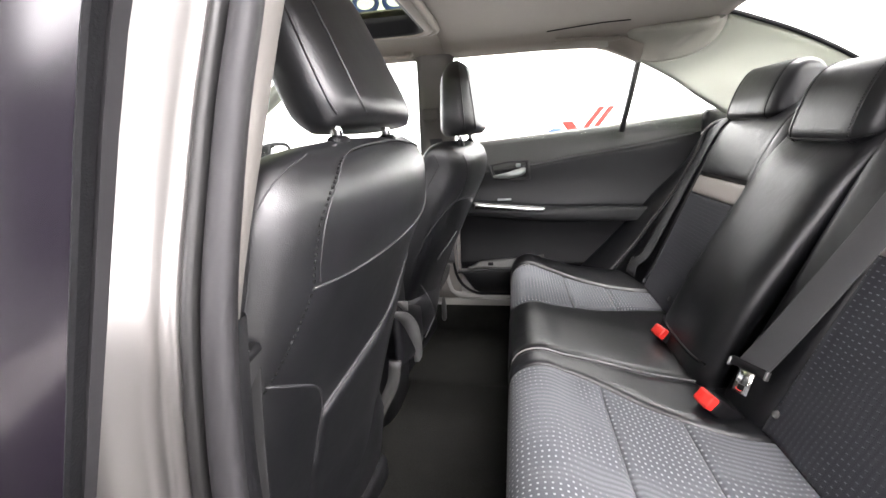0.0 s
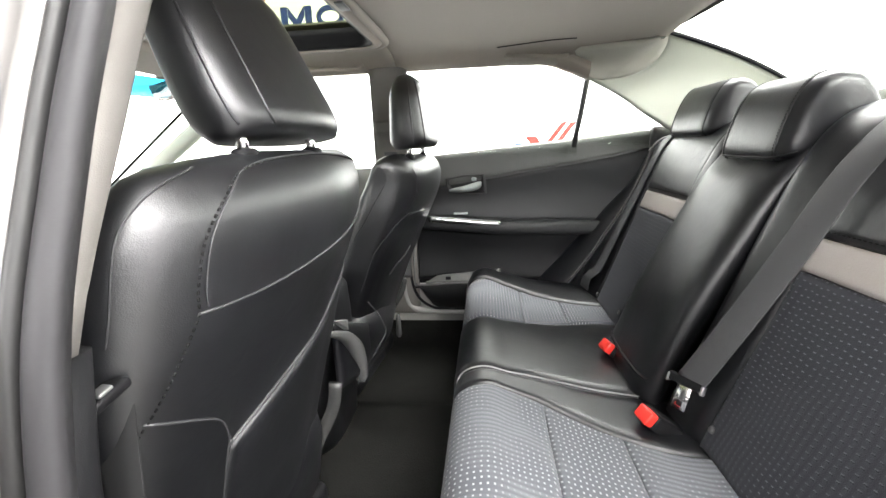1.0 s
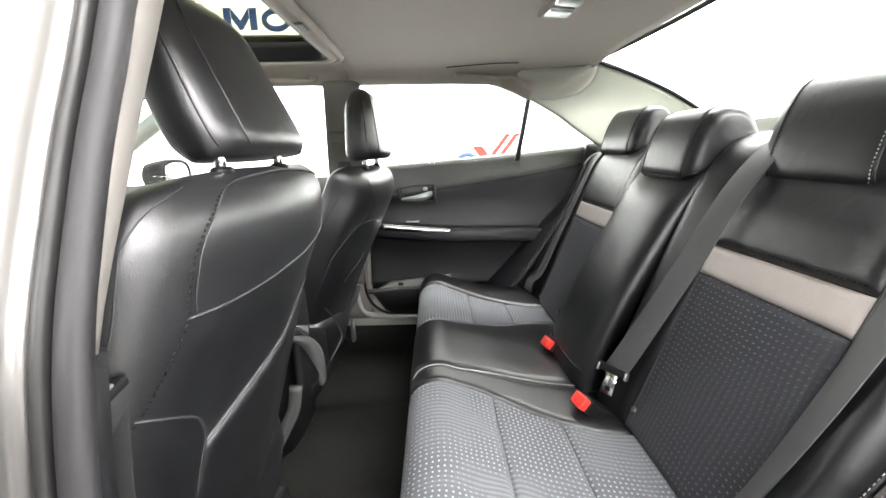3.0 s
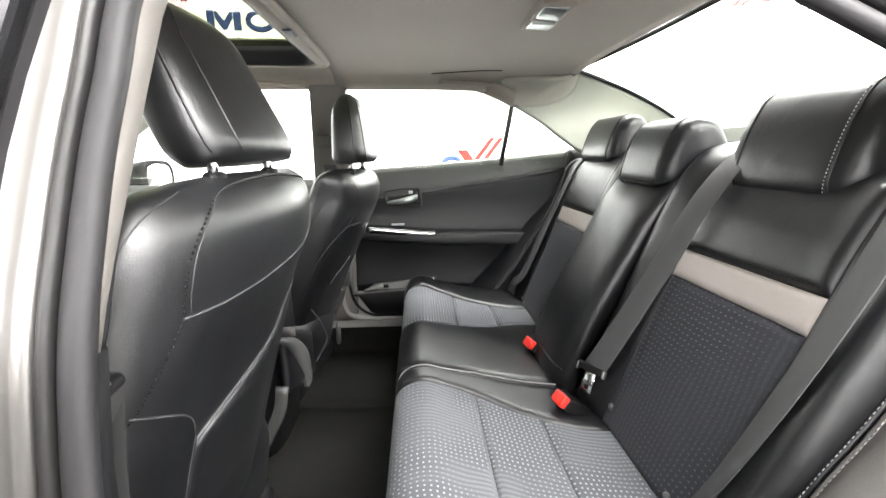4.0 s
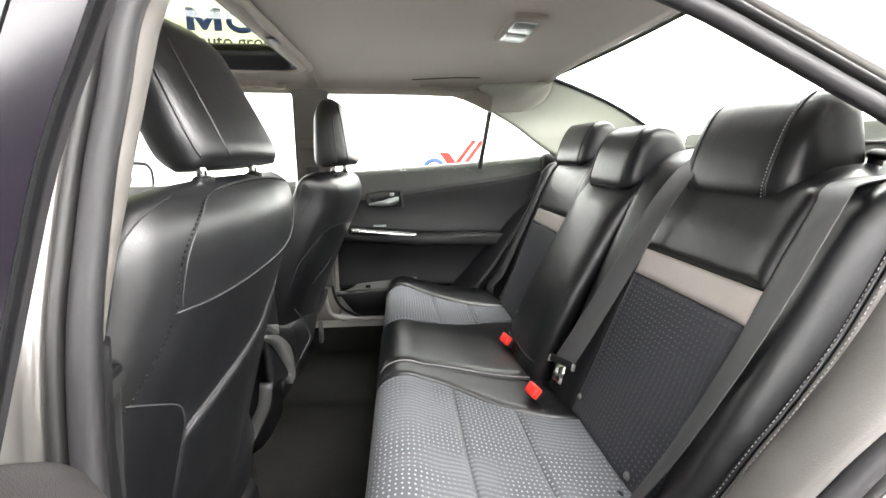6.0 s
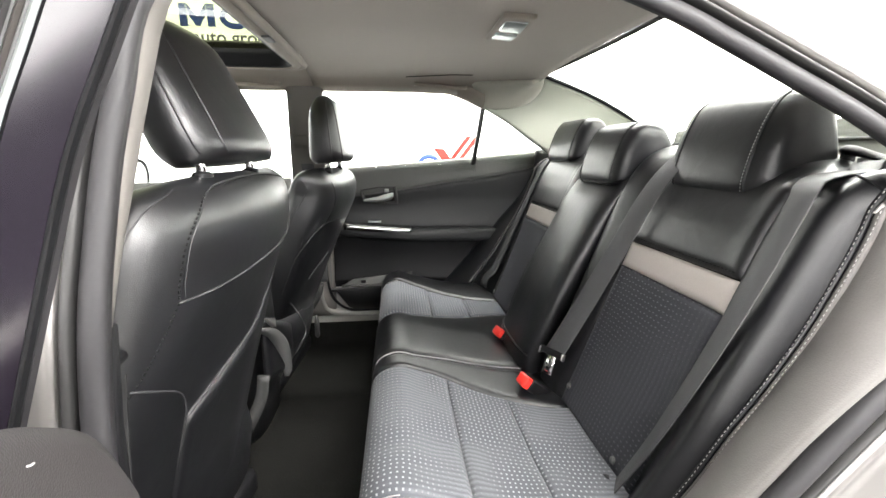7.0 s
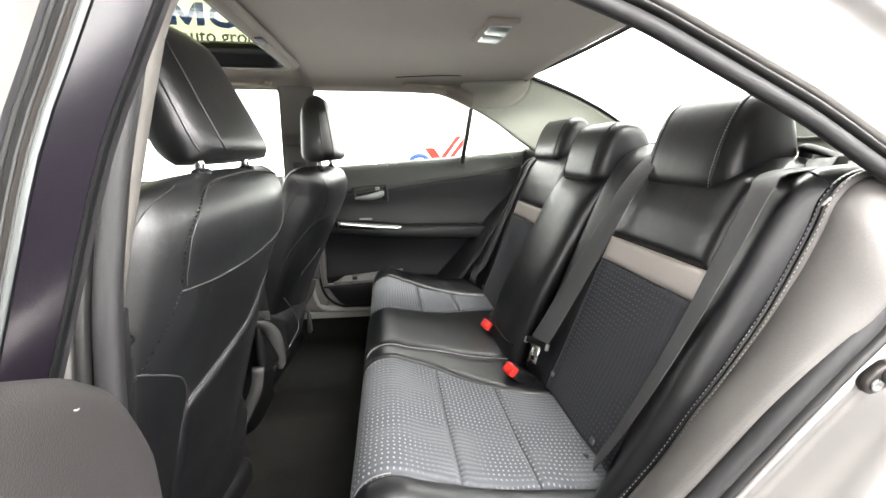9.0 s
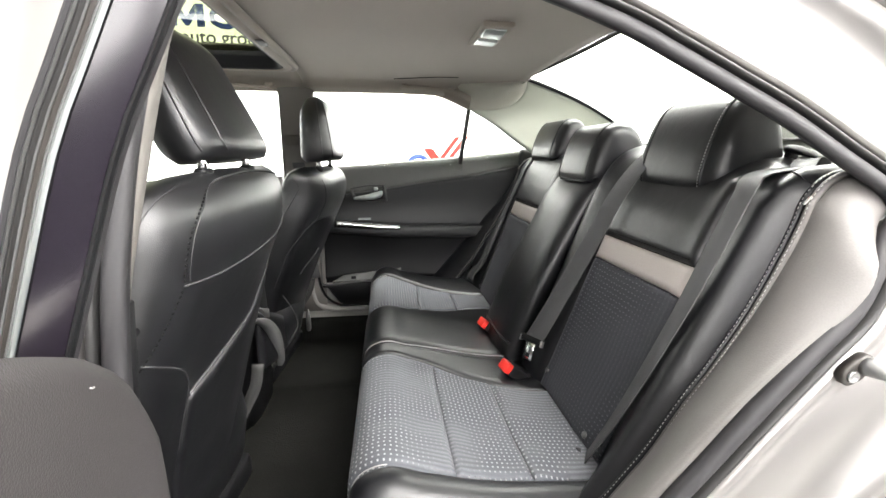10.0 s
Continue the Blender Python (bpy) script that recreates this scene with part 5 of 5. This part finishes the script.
# outer side pads by the door openings, with a double row of white thread
EDGE = [(0.44, 0.57), (0.515, 0.65), (0.568, 0.714), (0.604, 0.756), (0.669, 0.831), (0.729, 0.890), (0.775, 0.930), (0.803, 0.971), (0.825, 1.006), (0.845, 1.028), (0.895, 1.045)]
for s in (-1, 1):
    A = spline([(x, 0.600, z) for x, z in STITCH], 61)
    B = spline([(x, 0.688 - 0.05 * smooth_step(0.95, 1.05, z), z) for x, z in EDGE], 61)

    def pad(u, v):
        k = u * 60
        i = min(int(k), 59)
        p = A[i].lerp(A[i + 1], k - i).lerp(B[i].lerp(B[i + 1], k - i), v)
        p = p + Vector((-0.012, 0.006, 0.006)) * math.sin(math.pi * min(v, 1)) ** 0.8
        return Vector((p.x, s * p.y, p.z))
    # Twin pads, light put in colour: near paled for glare, far blackened.
    part("side_pad", sheet(pad, 0, 1, 0.04, 1.05, 60, 24, 0.004, 0.02, 0.02, flip=s < 0), LEATHER_SIDE if s < 0 else LEATHER, back, "taupe grey leather side pad, paled on the lit side" if s < 0 else "leather side pad, black for the shaded far side")
    if s > 0:
        part("pad_top", box(0.868, 0.634, 1.075, 0.15, 0.04, 0.085, 0.015, 3, pose(0, 0, 0)), LEATHER, back, "black side pad top")
    out = Vector((-0.80, -0.30 * -s, 0.52)).normalized()
    line = [pad(k / 60, 0.0) + out * 0.0075 for k in range(61)]
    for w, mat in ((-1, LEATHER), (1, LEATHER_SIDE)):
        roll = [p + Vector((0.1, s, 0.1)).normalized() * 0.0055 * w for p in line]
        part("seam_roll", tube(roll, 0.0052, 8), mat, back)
        part("stitching", stitches([p + out * 0.0050 for p in spline(roll, 140)], 0.0036, 0.0028, 0.00055), THREAD, back, "white double stitching")
    part("tag", box(*(pad(0.845, 0.03) + out * 0.013), 0.002, 0.004, 0.014, 0.0008, 1, pose(0, 0, 0, 0, 40, 0)), GREY_TAG, back, "small pale tag")
part("core", sheet(lambda v, y: backrest(v, y) + Vector((0.05, 0, 0)), 0.03, 0.68, -0.515, 0.515, 30, 20, 0.0, 0.03, flip=True), DARK_PLASTIC, back)

# rear head restraints
def rear_rest(cy, b, z0, h, x0, label, deep=1.0):
    rest = thing("rear_headrest", label, "headrest", group="rear headrests")
    side = [(0.030, -0.03), (0.002, -0.035), (-0.014, 0.0), (-0.018, 0.10), (-0.016, 0.22), (-0.008, 0.45), (0.006, 0.72), (0.024, 0.92), (0.048, 1.0), (0.078, 0.92), (0.100, 0.62), (0.116, 0.25), (0.122, 0.02), (0.07, -0.04)]
    prof = spline([(x if x < 0.02 else 0.02 + (x - 0.02) * deep, 0, z) for x, z in side], 48, closed=True)

    def ring(y, k):
        c = Vector((0.065, 0, 0.45))
        return [Vector((x0 + c.x + (p.x - c.x) * k, cy + y, z0 + h * (c.z + (p.z - c.z) * (0.25 + 0.75 * k)))) for p in prof]
    ys = [(-1, 0.45), (-0.985, 0.62), (-0.95, 0.77), (-0.88, 0.88), (-0.78, 0.95), (-0.66, 0.985), (-0.5, 1.0), (0, 1.0), (0.5, 1.0), (0.66, 0.985), (0.78, 0.95), (0.88, 0.88), (0.95, 0.77), (0.985, 0.62), (1, 0.45)]
    part("pad", loft([ring(b * y, k) for y, k in ys]), LEATHER, rest, "black leather pad")
    if abs(cy) < 0.1:
        low = min(range(len(prof)), key=lambda i: abs(prof[i].z - 0.03) + (9 if prof[i].x > 0 else 0))
        part("foot_piping", tube([ring(b * y, k)[low] + Vector((-0.0012, 0, 0)) for y, k in ys[2:-2]], 0.0020, 6), DARK_PLASTIC, rest, "black piping along the foot")
    for s in (-1, 1):
        part("piping", tube(ring(b * 0.70 * s, 0.974), 0.0019, 6, closed=True), LEATHER, rest)
        part("stitching", stitches([p for p in ring(b * 0.665 * s, 0.995)[:26]], 0.0028, 0.0022, 0.0007), THREAD if cy < -0.1 and s < 0 else DARK_THREAD, rest)
        part("post", tube([(x0 + 0.07, cy + 0.05 * s, z0 - 0.06), (x0 + 0.07, cy + 0.05 * s, z0 + 0.03)], 0.006), CHROME, rest)
    return rest


rear_rest(-0.345, 0.120, 1.042, 0.157, 0.788, "black leather outboard rear headrest with pale stitching")
rear_rest(0.345, 0.128, 1.080, 0.130, 0.792, "black leather outboard rear headrest by far window")
rear_rest(-0.010, 0.112, 1.033, 0.142, 0.750, "black leather centre rear headrest", 1.3)

# ---- seat belts ----
def belt(name, label, path, across, width=0.047):
    ob = thing(name, label, "seat belt", group="seat belts")
    part("webbing", ribbon(spline(path, 40), across, width, 0.0022), WEBBING, ob, "grey woven webbing")
    return ob


mid_belt = belt("seat_belt", "grey webbing centre belt hanging with its metal tongue", [(0.84, -0.264, 1.122), (0.790, -0.256, 1.098), (0.735, -0.250, 1.025), (0.676, -0.240, 0.897), (0.608, -0.213, 0.735), (0.583, -0.198, 0.672)], [(-0.15 - 0.45 * k / 39, 0.9, 0.0) for k in range(40)], 0.045)
TONGUE = pose(0.575, -0.198, 0.650, 0, 0, 34) @ pose(0, 0, 0, 0, 22, 0)
tongue = part("tongue", box(0, 0, -0.004, 0.003, 0.025, 0.042, 0.001, 1), CHROME, mid_belt, "steel tongue")
tongue.matrix_basis = TONGUE
part("tongue_slot", box(-0.0008, 0, -0.014, 0.003, 0.011, 0.010, 0.001, 1), DARK_PLASTIC, tongue)
part("tongue_grip", box(0, 0, 0.024, 0.012, 0.062, 0.016, 0.004, 2), DARK_PLASTIC, mid_belt, "black plastic grip").matrix_basis = TONGUE
for k in (-1, 1):
    part("tongue_ear", box(-0.001, 0.029 * k, 0.021, 0.012, 0.005, 0.016, 0.002, 2), SATIN_DARK, mid_belt).matrix_basis = TONGUE
top_run = [backrest(v, y) + Vector((-0.012, 0, 0.011)) for v, y in ((0.93, -0.507), (0.90, -0.514), (0.86, -0.523), (0.82, -0.533), (0.78, -0.542), (0.74, -0.549), (0.70, -0.554))]
side_belt = belt("seat_belt", "grey webbing outboard belt across the backrest side", [(0.915, -0.496, 1.094), (0.89, -0.502, 1.097)] + [tuple(p) for p in top_run[1:]] + [(0.678, -0.542, 0.870), (0.618, -0.520, 0.705), (0.580, -0.490, 0.590)], [(0.05 + 0.50 * (max(0, k - 16) / 23), 1.0 - 0.35 * (max(0, k - 16) / 23), 0.25 * (max(0, k - 16) / 23)) for k in range(40)], 0.035)
part("anchor", box(0.585, -0.482, 0.575, 0.03, 0.05, 0.02, 0.005, 2, pose(0, 0, 0, 0, 20, 0)), DARK_PLASTIC, side_belt, "black belt anchor")
arch = []
for k in range(13):
    f = k / 12
    h = 0.0045 + 0.0105 * (1 - f ** 1.5)
    c = Vector((0.900 + 0.006 * f, -0.460 - 0.058 * f, 1.109 - 0.016 * f ** 1.4))
    arch.append([c + Vector((0.013 * math.cos(w), 0, h * 0.5 * math.sin(w))) for w in (2 * math.pi * i / 14 for i in range(14))])
part("guide", loft(arch), DARK_PLASTIC, side_belt, "black arched belt guide")
for y, z in ((-0.463, 1.098), (-0.517, 1.088)):
    part("guide_foot", box(0.900, y, z, 0.022, 0.007, 0.022, 0.003, 2), DARK_PLASTIC if y > -0.5 else GREY_PLASTIC, side_belt)
run = [flank(u, 0.32) + Vector((-0.009, -0.004, 0.006)) for u in (0.97, 0.93, 0.88, 0.80, 0.70, 0.60, 0.50, 0.40, 0.30, 0.20)]
lie = [(flank(0.97 - 0.77 * k / 39, 0.45) - flank(0.97 - 0.77 * k / 39, 0.20)).normalized() for k in range(40)]
far_belt = belt("seat_belt", "grey webbing belt at the far seat side", [(0.90, 0.500, 1.112)] + [tuple(p) for p in run] + [(0.580, 0.503, 0.640), (0.570, 0.507, 0.600)], lie)
part("tongue", box(0.575, 0.535, 0.63, 0.003, 0.022, 0.045, 0.001, 1, pose(0, 0, 0, 0, 22, 0)), CHROME, far_belt, "steel tongue")


def buckle(cy, x, z, turn):
    ob = thing("belt_buckle", "black belt buckle with a red release button", "belt buckle", group="belt buckles")
    part("case", box(0, 0, -0.024, 0.030, 0.041, 0.062, 0.006), DARK_PLASTIC, ob)
    part("button", box(-0.001, 0, 0.008, 0.025, 0.036, 0.024, 0.004), RED, ob, "red release button")
    part("button_rim", box(-0.0135, 0, 0.010, 0.0016, 0.026, 0.013, 0.0006, 2), RED, ob)
    ob.matrix_basis = pose(x, cy, z, 0, 0, turn) @ pose(0, 0, 0, 0, -52, 0)
    return ob


buckle(-0.199, 0.528, 0.605, 12)
buckle(0.047, 0.528, 0.612, 12)
# far front belt guide on the far centre pillar
far_guide = belt("seat_belt", "beige front belt hanging from the far centre pillar", [(-0.085, 0.575, 1.14), (-0.08, 0.60, 1.06), (-0.06, 0.62, 0.9), (-0.06, 0.63, 0.6)], (1, 0, 0), 0.045)
part("guide", box(-0.09, 0.565, 1.145, 0.06, 0.02, 0.04, 0.008), PILLAR, far_guide)
